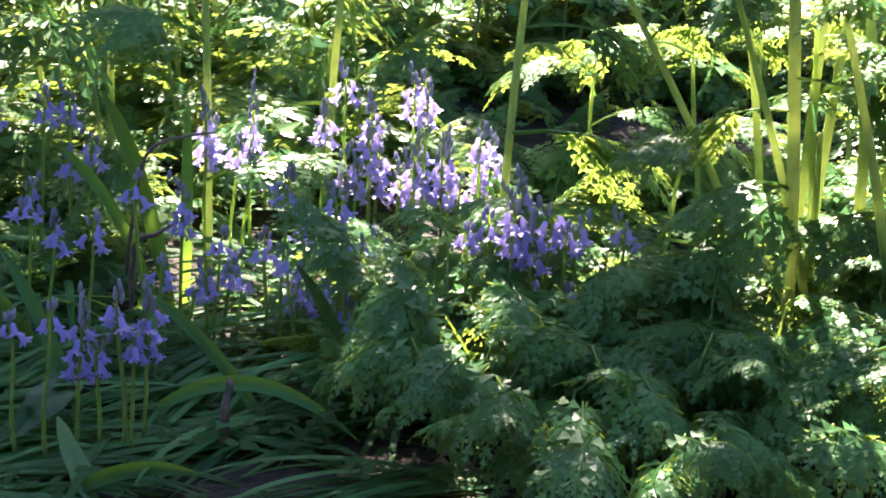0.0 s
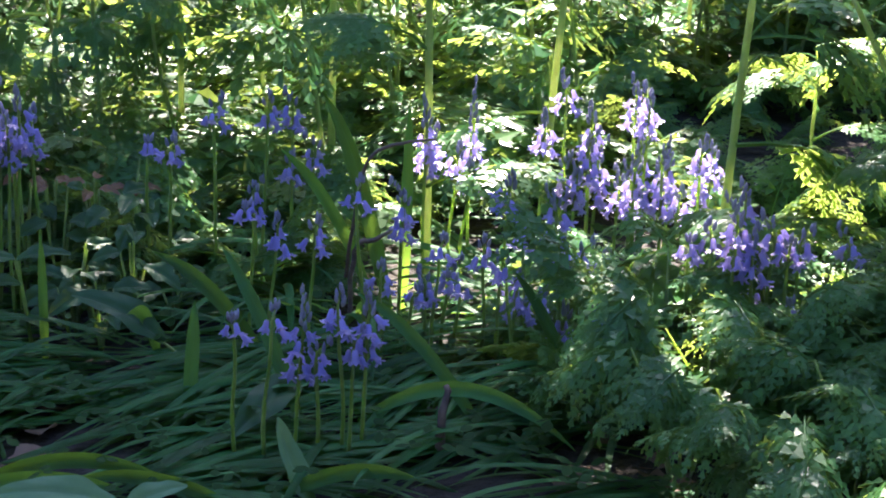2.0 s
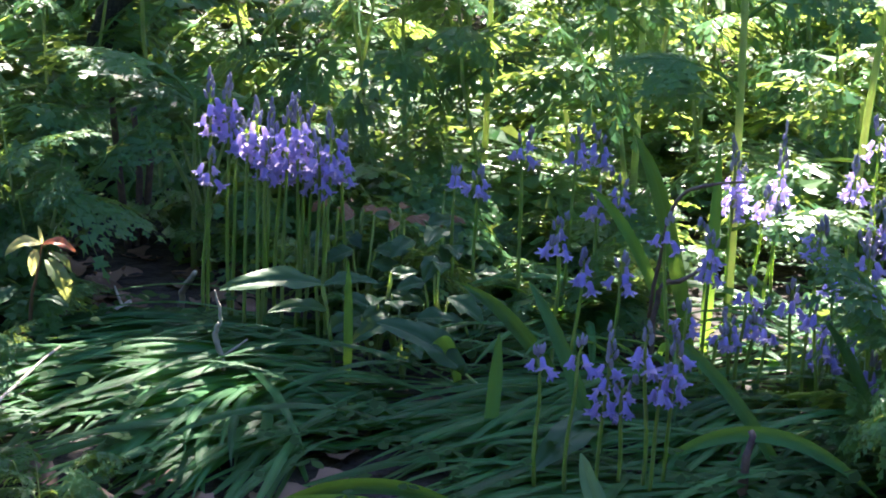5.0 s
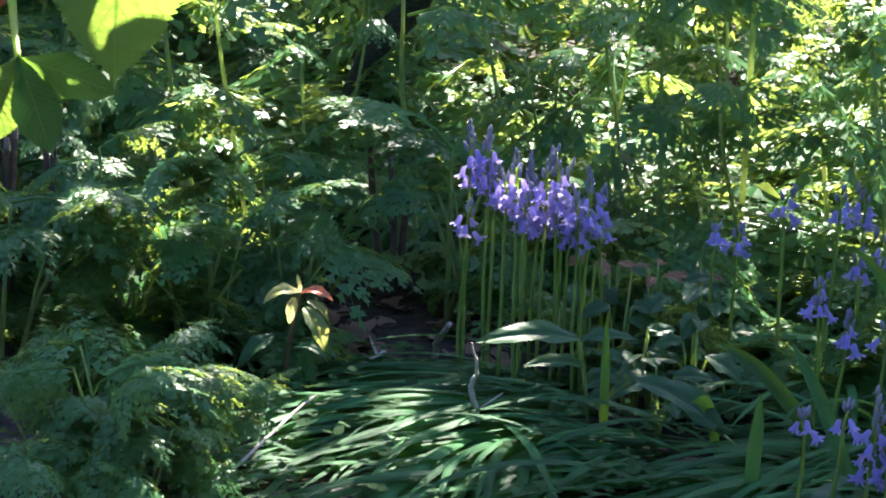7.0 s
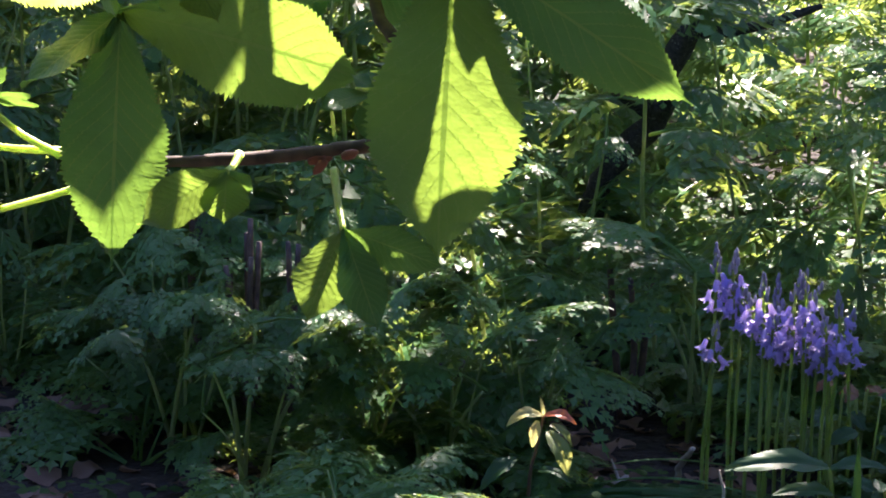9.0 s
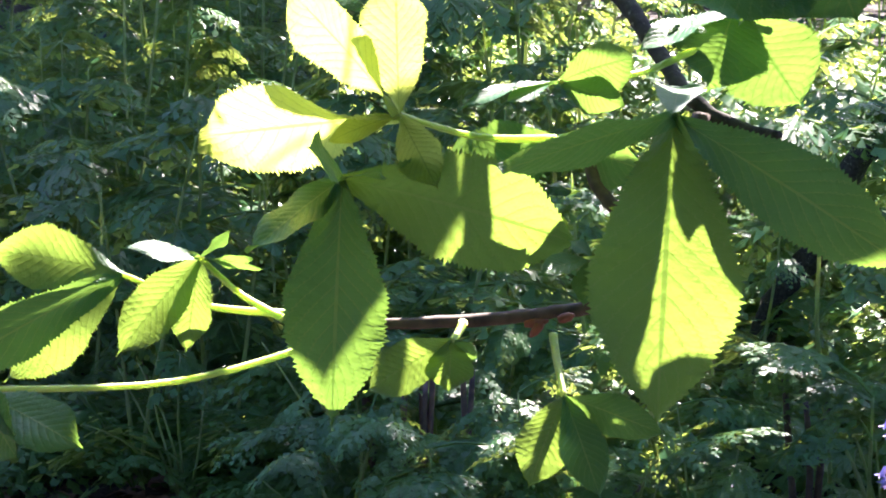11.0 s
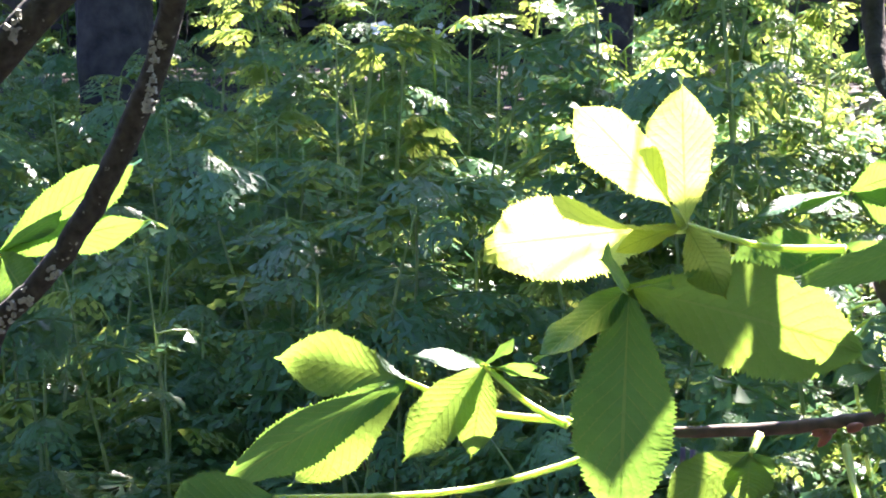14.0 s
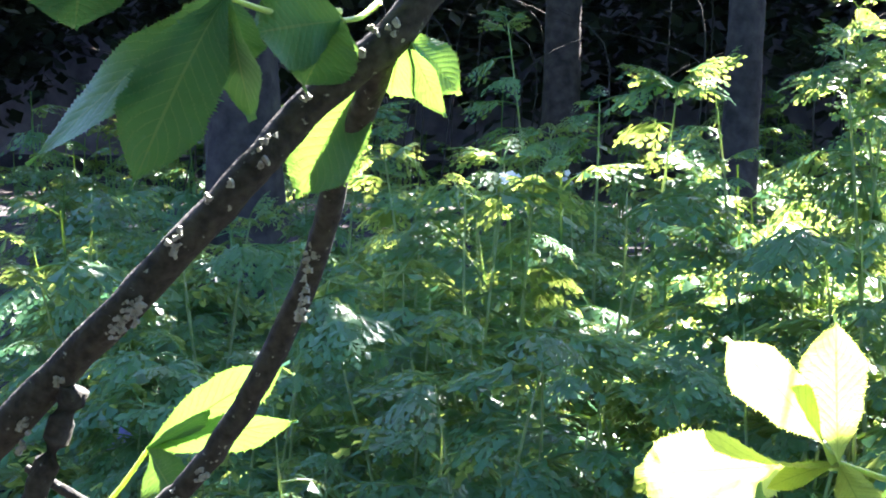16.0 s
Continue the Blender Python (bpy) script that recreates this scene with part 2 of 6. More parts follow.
# ---- cow parsley ----
def fern_leaf(seed, petiole=0.42, pairs=5, level=1, droop=0.35, spread_out=1.0):
    """A thrice-cut leaf of unit length along +x: stalk, paired fronds, each with rows of leaflets that are cut into pointed lobes.
    level 2 cuts the lobes finest, 0 coarsest."""
    rnd = random.Random(seed)
    V, F = [], []
    lobes = (1, 2, 3)[level]

    def leaflet(o, d, nrm, size, wide):
        d = d.normalized()
        s = d.cross(nrm).normalized()
        nrm = s.cross(d)
        bend = rnd.uniform(-0.55, 0.05)
        cup = rnd.uniform(-0.25, 0.45)

        def at(u, v):
            return o + d * size * u + s * size * v + nrm * size * (bend * u * u + cup * abs(v))

        k = len(V)
        if level:
            V.extend([at(0, 0), at(0.64, -0.1), at(1.0, 0.0), at(0.64, 0.1)])
            F.append((k, k + 1, k + 2, k + 3))
        else:
            V.extend([at(0, 0.07), at(0, -0.07), at(1.05, 0.0)])
            F.append((k, k + 1, k + 2))
        for i in range(lobes):
            u = 0.06 + 0.72 * i / lobes
            w = wide * (1.15 - 0.85 * u) * rnd.uniform(0.85, 1.15)
            step = 0.72 / lobes
            for side in (1, -1):
                k = len(V)
                if level == 2:
                    V.extend([at(u, 0.0), at(u + step * 0.15, side * w * 0.62), at(u + step * 1.1, side * w), at(u + step * 1.0, 0.0)])
                    F.append((k, k + 1, k + 2, k + 3) if side > 0 else (k + 3, k + 2, k + 1, k))
                else:
                    V.extend([at(u - step * 0.1, 0.0), at(u + step * 0.9, side * w), at(u + step * 0.95, 0.0)])
                    F.append((k, k + 1, k + 2) if side > 0 else (k + 2, k + 1, k))

    def frond(o, d, nrm, length):
        s = d.cross(nrm).normalized()
        n = max(3, min(6, int(length / 0.05))) if level else max(3, min(5, int(length / 0.07)))
        sag = rnd.uniform(0.1, 0.6)
        tip, dd, nn = o, d, nrm
        for i in range(n):
            u = (i + 0.3) / (n + 0.15)
            c = o + d * length * u - nrm * (sag * length * u * u)
            dd = (d - nrm * 2 * sag * u).normalized()
            nn = s.cross(dd) * -1
            nn = nn if nn.dot(nrm) > 0 else -nn
            size = length * 0.50 * (1 - 0.74 * u) * rnd.uniform(0.85, 1.12) + 0.016
            for side in (1, -1):
                a = rnd.uniform(0.8, 1.1) * (1 - 0.25 * u)
                ld = dd * math.cos(a) + s * side * math.sin(a) + nn * rnd.uniform(-0.3, 0.12)
                leaflet(c, ld, (nn + s * side * rnd.uniform(-0.45, 0.3) + dd * rnd.uniform(-0.4, 0.4)).normalized(), size, rnd.uniform(0.27, 0.36) if level else rnd.uniform(0.2, 0.28))
            tip = c
        leaflet(tip, dd, nn, length * 0.26 + 0.015, 0.3)
        k = len(V)
        V.extend([o + s * 0.004, o - s * 0.004, tip - s * 0.002, tip + s * 0.002])
        F.append((k, k + 1, k + 2, k + 3))

    N = Vector((0, 0, 1))
    for i in range(pairs):
        u = (i + 0.05) / pairs
        o = Vector((petiole + (1 - petiole) * u, 0, 0))
        length = (0.44 * (1 - u) ** 1.05 + 0.06) * spread_out
        for side in (1, -1):
            a = radians(rnd.uniform(44, 62))
            d = Vector((math.cos(a), side * math.sin(a), rnd.uniform(-0.25, 0.15))).normalized()
            frond(o, d, (N + Vector((rnd.uniform(-0.2, 0.2), side * rnd.uniform(-0.4, 0.15), 0))).normalized(), length * rnd.uniform(0.85, 1.1))
    frond(Vector((0.9, 0, 0)), Vector((1, 0, -0.1)), N, 0.15)
    line = [Vector((x, 0, 0)) for x in (0, 0.2, 0.4, 0.6, 0.8, 0.97)]
    st = tube(line, [0.014, 0.012, 0.010, 0.007, 0.005, 0.002], 4)
    n0 = len(V)
    V.extend(st[0])
    F.extend(tuple(i + n0 for i in f) for f in st[1])
    # arch the whole leaf downwards along its length
    for v in V:
        u = max(v.x, 0)
        v.z += -droop * u ** 2.0 - 0.9 * v.y * v.y + 0.015 * math.sin(9 * v.y + seed)
        v.x *= 1 - 0.15 * droop * u
        v.y += 0.05 * math.sin(3 * u + seed)
    return V, F


LEAF_FORMS = ((0.42, 0.2, 1.0), (0.5, 0.35, 1.0), (0.35, 0.5, 0.9), (0.45, 0.62, 0.9), (0.4, 0.4, 1.05), (0.3, 0.6, 0.8))
FERN = [mesh_of("leaf", fern_leaf(i, p, 5, 1, d, w), PARSLEY, False) for i, (p, d, w) in enumerate(LEAF_FORMS)]
FERN_NEAR = [mesh_of("leaf", fern_leaf(40 + i, p, 5, 2, d, w), PARSLEY, False) for i, (p, d, w) in enumerate(LEAF_FORMS)]
FERN_BUSH = [mesh_of("leaf", fern_leaf(60 + i, 0.12, 5, 1, d, 1.15), PARSLEY, False) for i, d in enumerate((0.15, 0.3, 0.5, 0.4))]
FERN_FAR = [mesh_of("leaf", fern_leaf(20 + i, 0.35, 4, 0, d), PARSLEY, False) for i, d in enumerate((0.3, 0.5, 0.8, 0.6))]
FERN_FIELD = [mesh_of("leaf", fern_leaf(30 + i, 0.35, 3, 0, d), PARSLEY, False) for i, d in enumerate((0.3, 0.6, 0.8))]


def parsley_plant(seed, height, n_leaves, size, tall=True, meshes=FERN, stem_mat=None, thick=0.0045):
    """A plant of cow parsley at the origin: stems and arching, finely cut leaves."""
    rnd = random.Random(seed)
    plant = new("cow_parsley")
    tops = []
    n_stems = rnd.choice((1, 2)) if tall else 0
    for i in range(n_stems):
        a = rnd.uniform(0, 6.28)
        lean = rnd.uniform(0.06, 0.3) * height
        p = [(0.012 * math.cos(a), 0.012 * math.sin(a), -0.02)]
        for k in range(1, 5):
            u = k / 4
            p.append((lean * u * math.cos(a) + rnd.uniform(-0.01, 0.01), lean * u * math.sin(a) + rnd.uniform(-0.01, 0.01), height * u * rnd.uniform(0.97, 1.0)))
        lp, lr = smooth_line(p, [thick * 1.25, thick * 1.1, thick, thick * 0.8, thick * 0.45], 3)
        part("stem", tube(lp, lr, 6), stem_mat or SHOOT, plant)
        tops.append((lp, height))
    for i in range(n_leaves):
        a = rnd.uniform(0, 6.28)
        s = size * rnd.uniform(0.75, 1.2)
        if tops and i % 2 == 0:
            lp, h = rnd.choice(tops)
            k = rnd.randrange(len(lp) // 3, len(lp))
            o = lp[k]
            up = rnd.uniform(0.15, 0.9)
            s *= 1.05 - 0.4 * k / len(lp)
        else:
            o = Vector((0.02 * math.cos(a), 0.02 * math.sin(a), 0))
            up = rnd.uniform(0.55, 1.2)
        m = Matrix.Translation(o) @ Matrix.Rotation(a, 4, "Z") @ Matrix.Rotation(-up, 4, "Y") @ Matrix.Rotation(rnd.uniform(-0.4, 0.4), 4, "X") @ Matrix.Scale(s, 4)
        part("leaf", rnd.choice(meshes), PARSLEY, plant, m=m)
    return tagged(plant, "green cow parsley plant with finely cut leaves", "cow parsley", "cow parsley plants")


def parsley_bush(seed, height, n_stalks, size, meshes):
    """A bushy young cow parsley: leaf stalks fan upright from one root, each with two or three small leaves near its end."""
    rnd = random.Random(seed)
    plant = new("cow_parsley")
    for i in range(n_stalks):
        a = 6.28 * i / n_stalks + rnd.uniform(-0.4, 0.4)
        out = rnd.uniform(0.04, 0.5)
        L = height * rnd.uniform(0.62, 1.05)
        d = Vector((math.cos(a) * math.sin(out), math.sin(a) * math.sin(out), math.cos(out)))
        b = Vector((0.012 * math.cos(a), 0.012 * math.sin(a), -0.01))
        lp, lr = smooth_line([b, b + d * L * 0.5 + Vector((0, 0, 0.02)), b + d * L], [0.0034, 0.0027, 0.0014], 4)
        part("stem", tube(lp, lr, 6, seed + i, 0.1), SHOOT, plant)
        for k in ((len(lp) - 1, len(lp) - 3) if i % 3 else (len(lp) - 1, len(lp) - 3, len(lp) // 2)):
            q = a + rnd.uniform(-1.5, 1.5) if k < len(lp) - 1 else a + rnd.uniform(-0.5, 0.5)
            m = Matrix.Translation(lp[k]) @ Matrix.Rotation(q, 4, "Z") @ Matrix.Rotation(-rnd.uniform(-0.1, 0.85), 4, "Y") @ Matrix.Rotation(rnd.uniform(-0.5, 0.5), 4, "X") @ Matrix.Scale(size * rnd.uniform(0.75, 1.2), 4)
            part("leaf", rnd.choice(meshes), PARSLEY, plant, m=m)
    return tagged(plant, "bushy cow parsley with many small finely cut leaves", "cow parsley", "cow parsley plants")


def placed(x, y, scale=1.0, turn=0.0, z=None):
    return Matrix.LocRotScale((x, y, hill(x, y) if z is None else z), Euler((0, 0, turn)), (scale, scale, scale))


kinds = [parsley_plant(1, 0.62, 10, 0.30), parsley_plant(2, 0.80, 12, 0.31), parsley_plant(3, 0.45, 10, 0.29), parsley_plant(4, 0.3, 9, 0.29, False), parsley_plant(5, 0.3, 9, 0.24, False), parsley_plant(6, 0.7, 11, 0.28)]
near_kinds = [parsley_plant(31, 0.45, 10, 0.27, False, FERN_NEAR), parsley_plant(32, 0.3, 9, 0.23, False, FERN_NEAR), parsley_plant(33, 0.4, 10, 0.25, True, FERN_NEAR)]
bush_kinds = [parsley_bush(41, 0.29, 6, 0.155, FERN_BUSH), parsley_bush(42, 0.25, 6, 0.145, FERN_BUSH), parsley_bush(43, 0.33, 5, 0.15, FERN_BUSH)]
back_kinds = [parsley_plant(21, 0.62, 13, 0.30, True, FERN_FAR), parsley_plant(22, 0.80, 15, 0.31, True, FERN_FAR), parsley_plant(23, 0.45, 13, 0.30, True, FERN_FAR), parsley_plant(24, 0.3, 12, 0.31, False, FERN_FAR), parsley_plant(26, 0.7, 14, 0.29, True, FERN_FAR)]
far_kinds = [parsley_plant(11, 0.85, 14, 0.41, True, FERN_FAR), parsley_plant(12, 1.0, 15, 0.42, True, FERN_FAR), parsley_plant(13, 0.5, 12, 0.46, False, FERN_FAR), parsley_plant(14, 0.7, 13, 0.41, True, FERN_FAR)]
rnd = random.Random(5)


def spread(n, box, choice, smin, smax, keep=lambda x, y: True, seed=0):
    r = random.Random(seed)
    done = 0
    pts = []
    for _ in range(n * 30):
        if done >= n:
            break
        x, y = r.uniform(box[0], box[1]), r.uniform(box[2], box[3])
        if not keep(x, y) or any((x - a) ** 2 + (y - b) ** 2 < 0.012 for a, b in pts):
            continue
        pts.append((x, y))
        copy_thing(r.choice(choice), placed(x, y, r.uniform(smin, smax), r.uniform(0, 6.28)))
        done += 1


def in_view(x, y):
    return -0.56 < x / max(y, 0.1) < 0.66


# the bank beside and behind the flowers
spread(8, (1.3, 2.4, 3.0, 3.7), [kinds[4], kinds[2]], 0.8, 0.95, in_view, 1)
spread(24, (0.90, 1.66, 2.3, 2.78), bush_kinds, 0.75, 1.0, lambda x, y: in_view(x, y) and x > 0.92 + 0.3 * abs(y - 2.6), 3)
spread(10, (0.9, 1.4, 2.8, 3.2), near_kinds, 0.7, 0.95, in_view, 31)
hollow = lambda x, y: in_view(x, y) and not (1.35 < x < 2.1 and 3.8 < y < 4.5)
spread(43, (0.35, 3.4, 3.75, 5.4), back_kinds, 0.75, 1.0, hollow, 2)
spread(16, (0.55, 1.4, 3.78, 4.4), [kinds[4], kinds[3]], 0.5, 0.7, in_view, 22)
spread(8, (1.35, 2.2, 3.8, 4.6), [kinds[4]], 0.4, 0.6, in_view, 25)
spread(12, (1.35, 2.6, 4.66, 5.1), [back_kinds[1], back_kinds[4], back_kinds[0]], 0.95, 1.15, in_view, 24)
spread(6, (0.7, 1.35, 4.3, 4.7), [back_kinds[1], back_kinds[4]], 0.9, 1.05, in_view, 23)
spread(46, (-1.5, 0.5, 3.95, 5.6), back_kinds, 0.75, 1.05, in_view, 4)
spread(18, (-1.05, -0.42, 3.45, 4.0), [kinds[2], kinds[3], kinds[4]], 0.65, 0.9, lambda x, y: in_view(x, y) and not (abs(x + 0.82) < 0.13 and y < 3.78), 5)
spread(14, (0.12, 0.55, 3.45, 3.95), [kinds[4], kinds[3]], 0.6, 0.85, in_view, 51)
for i, (px, py, ps, pa) in enumerate(((-0.53, 2.84, 0.95, 0.4), (-0.60, 2.76, 0.85, 2.0), (-0.47, 2.95, 0.6, 4.0), (-0.63, 2.92, 0.8, 1.2), (-0.43, 2.71, 0.5, 1.0), (-0.28, 2.66, 0.42, 2.2), (-0.50, 2.74, 0.7, 3.0), (-0.58, 3.06, 0.55, 5.1))):
    copy_thing(bush_kinds[i % 3], placed(px, py, ps, pa))
spread(20, (-2.6, -1.3, 3.95, 4.6), back_kinds[:4], 0.7, 0.95, in_view, 61)
spread(59, (-3.3, -0.2, 4.6, 6.1), far_kinds, 0.7, 0.95, lambda x, y: in_view(x, y) and not (-1.6 < x < -0.3 and y > 5.8), 6)


def field(n, box, seed, smin, smax, forms=FERN_FIELD, leaves=(6, 7), leaf=0.35):
    """Distant cow parsley, joined: leaves and stems of many plants."""
    r = random.Random(seed)
    shapes = []
    for m in forms:
        co = np.empty(len(m.vertices) * 3)
        m.vertices.foreach_get("co", co)
        shapes.append((co.reshape(-1, 3), [tuple(p.vertices) for p in m.polygons]))
    VV, FF, base = [], [], 0
    for _ in range(n):
        x, y = r.uniform(box[0], box[1]), r.uniform(box[2], box[3])
        if not in_view(x, y):
            continue
        h = r.uniform(0.32, 0.70) * r.uniform(smin, smax)
        if r.random() < 0.14:
            h *= 1.4
        lean = Vector((r.uniform(-0.08, 0.08), r.uniform(-0.08, 0.08), h))
        o = Vector((x, y, hill(x, y)))
        v, f = tube([o, o + lean * 0.5, o + lean], [0.007, 0.006, 0.003], 4)
        VV.append(np.array([tuple(q) for q in v]))
        FF.extend(tuple(i + base for i in q) for q in f)
        base += len(v)
        for k in range(r.choice(leaves)):
            co, fs = r.choice(shapes)
            u = r.uniform(0.1, 1.0)
            m = Matrix.Translation(o + lean * u) @ Matrix.Rotation(r.uniform(0, 6.28), 4, "Z") @ Matrix.Rotation(-r.uniform(0.1, 1.0), 4, "Y") @ Matrix.Scale(leaf * r.uniform(0.8, 1.2) * (1.1 - 0.45 * u), 4)
            a = np.array(m)
            VV.append(co @ a[:3, :3].T + a[:3, 3])
            FF.extend(tuple(i + base for i in q) for q in fs)
            base += len(co)
    return tagged(part("undergrowth", (np.concatenate(VV).tolist(), FF), PARSLEY, smooth=False), "tall green cow parsley filling the woodland floor", "undergrowth", kind="stuff")


field(75, (-4.0, -0.6, 6.0, 7.3), 9, 0.85, 1.05, FERN_FAR, (10, 12), 0.36)
field(40, (-0.5, 4.2, 5.4, 7.0), 10, 0.85, 1.05, FERN_FAR, (10, 12), 0.36)
field(190, (-6.5, 1.0, 7.2, 11.0), 7, 0.85, 1.15)
field(110, (-9.5, 1.0, 11.0, 18.5), 8, 0.9, 1.2)
for k in kinds + near_kinds + bush_kinds + back_kinds + far_kinds:
    for o in (*k.children_recursive, k):
        bpy.data.objects.remove(o)


def tall_stalk(x, y, h, thick, lean, seed, n_leaves=9, size=0.25, material=None, meshes=FERN):
    """A tall single-stemmed plant with ridged stalk and side leaves from its joints."""
    r = random.Random(seed)
    p = new("cow_parsley")
    p.location = (x, y, hill(x, y))
    pts = [(0, 0, -0.02), (lean * 0.15, 0, h * 0.3), (lean * 0.5, 0.01, h * 0.65), (lean, 0.02, h)]
    lp, lr = smooth_line(pts, [thick * 1.3, thick * 1.1, thick * 0.9, thick * 0.5], 6)
    part("stem", tube(lp, lr, 10, seed, 0.12), material or STALK, p)
    for i in range(n_leaves):
        k = r.randrange(len(lp) // 4, len(lp))
        a = r.uniform(0, 6.28)
        m = Matrix.Translation(lp[k]) @ Matrix.Rotation(a, 4, "Z") @ Matrix.Rotation(-r.uniform(0.0, 1.0), 4, "Y") @ Matrix.Rotation(r.uniform(-0.5, 0.5), 4, "X") @ Matrix.Scale(size * r.uniform(0.7, 1.15) * (1.15 - 0.5 * k / len(lp)), 4)
        part("leaf", r.choice(meshes), PARSLEY, p, m=m)
    for i in range(5):
        m = Matrix.Translation(lp[-1 - (i > 2)]) @ Matrix.Rotation(i * 1.3 + r.random(), 4, "Z") @ Matrix.Rotation(-r.uniform(0.2, 1.3), 4, "Y") @ Matrix.Scale(r.uniform(0.08, 0.15), 4)
        part("young_leaf", FERN_FAR[i % 2], PARSLEY, p, m=m)
    return tagged(p, "tall cow parsley with thick pale green stalk", "cow parsley", "cow parsley plants")


for i, (x, y, h, th, ln, nl) in enumerate(((0.785, 3.47, 0.95, 0.0062, -0.02, 5), (1.13, 3.02, 0.85, 0.006, 0.06, 7), (0.72, 4.01, 0.9, 0.006, 0.0, 8), (0.44, 4.04, 0.9, 0.005, 0.0, 8), (1.05, 3.7, 0.9, 0.006, 0.08, 3),
                                           (1.455, 2.68, 0.95, 0.009, -0.06, 6), (1.47, 2.72, 0.85, 0.007, 0.05, 5), (1.58, 2.72, 0.9, 0.008, -0.02, 6), (1.64, 2.66, 0.85, 0.009, 0.05, 6), (1.70, 2.74, 0.9, 0.008, 0.02, 6), (1.50, 2.85, 0.8, 0.006, -0.1, 5), (1.76, 2.9, 0.9, 0.008, -0.05, 6))):
    tall_stalk(x, y, h, th, ln, 400 + i, nl)
for i, (x, y, h) in enumerate(((-0.98, 5.96, 1.05), (-1.97, 5.65, 0.98), (-1.40, 6.4, 0.9), (-0.75, 5.6, 1.1), (-2.31, 5.6, 0.6), (-2.1, 5.4, 0.7), (-2.2, 6.9, 1.0), (-0.8, 5.75, 1.2), (-0.5, 5.6, 1.1), (-0.88, 5.5, 1.05), (-1.5, 7.1, 1.15), (-1.9, 6.7, 1.1), (-2.7, 6.6, 1.05), (-0.8, 5.3, 1.3), (-0.92, 5.15, 1.2), (-0.85, 5.6, 1.2), (-0.9, 5.9, 1.38), (-0.95, 6.2, 1.3), (-0.84, 5.0, 1.25), (-1.18, 5.2, 1.02), (-1.64, 6.2, 1.17), (-2.09, 5.6, 1.02), (-2.07, 5.4, 0.83), (-1.79, 5.4, 0.94), (-2.43, 8.0, 1.36), (-2.85, 6.0, 0.8))):
    tall_stalk(x, y, h, 0.0048, 0.12 * math.sin(i * 2.3), 440 + i, 12, 0.25, SHOOT, FERN_FAR)


def stalk_clump(x, y, n, h, seed, thick=1.0, material=None):
    """Thick pale stalks that fan out from one root, with long narrow basal leaves."""
    r = random.Random(seed)
    c = new("hogweed")
    c.location = (x, y, hill(x, y))
    for i in range(n):
        a = -0.42 + 0.84 * (i + r.random() * 0.6) / n
        L = h * r.uniform(0.6, 1.05)
        d = Vector((math.sin(a), r.uniform(-0.2, 0.25), math.cos(a)))
        b = Vector((r.uniform(-0.03, 0.03), r.uniform(-0.03, 0.03), -0.01))
        q = r.uniform(0.004, 0.0085) * thick
        lp, lr = smooth_line([b, b + d * L * 0.5 + Vector((0, 0, 0.02)), b + d * L + Vector((0.02 * a, 0, -0.03 * abs(a)))], [q * 1.3, q, q * 0.6], 6)
        part("stem", tube(lp, lr, 9, i, 0.14), material or STALK, c)
        for k in (len(lp) - 1,):
            m = Matrix.Translation(lp[k]) @ Matrix.Rotation(r.uniform(0, 6.28), 4, "Z") @ Matrix.Rotation(-r.uniform(0.4, 1.1), 4, "Y") @ Matrix.Scale(r.uniform(0.16, 0.24), 4)
            part("leaf", FERN[i % 6], PARSLEY, c, m=m)
    return tagged(c, "clump of thick pale green stalks fanning from one root", "hogweed", "stalk clumps")


stalk_clump(1.52, 2.72, 7, 0.72, 1)
stalk_clump(1.66, 2.62, 5, 0.65, 2)
for i, (x, y, n, h) in enumerate(((-0.50, 3.5, 8, 0.29), (-0.80, 3.42, 6, 0.28), (-0.36, 3.62, 7, 0.32), (-0.62, 3.55, 7, 0.30), (-0.95, 3.6, 6, 0.3), (-0.08, 3.78, 6, 0.34))):
    stalk_clump(x, y, n, h, 30 + i, 0.45, SHOOT)


# ---- bluebells ----
def bell(seed, flare):
    """One hanging bell: a tube of six petals whose tips roll outwards, hung from the origin along -z, one unit long."""
    V, F = [], []
    prof = [(0.0, 0.05), (0.06, 0.15), (0.3, 0.19), (0.6, 0.215), (0.8, 0.28), (0.95, 0.33 + flare * 0.6), (0.88, 0.36 + flare * 1.3)]
    for j, (z, r) in enumerate(prof):
        for k in range(12):
            tipz = 0.0
            rr = r
            if j >= 5:
                rr = r if k % 2 == 0 else 0.30
                tipz = 0 if k % 2 == 0 else -0.2
            a = 2 * math.pi * k / 12
            V.append(Vector((rr * math.cos(a), rr * math.sin(a), -(z + tipz))))
    for j in range(len(prof) - 1):
        for k in range(12):
            k2 = (k + 1) % 12
            F.append((j * 12 + k, j * 12 + k2, (j + 1) * 12 + k2, (j + 1) * 12 + k))
    return V, F


BELLS = [mesh_of("flower", bell(i, f), BELL) for i, f in enumerate((0.09, 0.17, 0.25))]


def bud_mesh():
    V, F = tube([(0, 0, 0), (0, 0, 0.25), (0, 0, 0.7), (0, 0, 1)], [0.06, 0.2, 0.16, 0.02], 6)
    return V, F


BUD_V, BUD_F = bud_mesh()


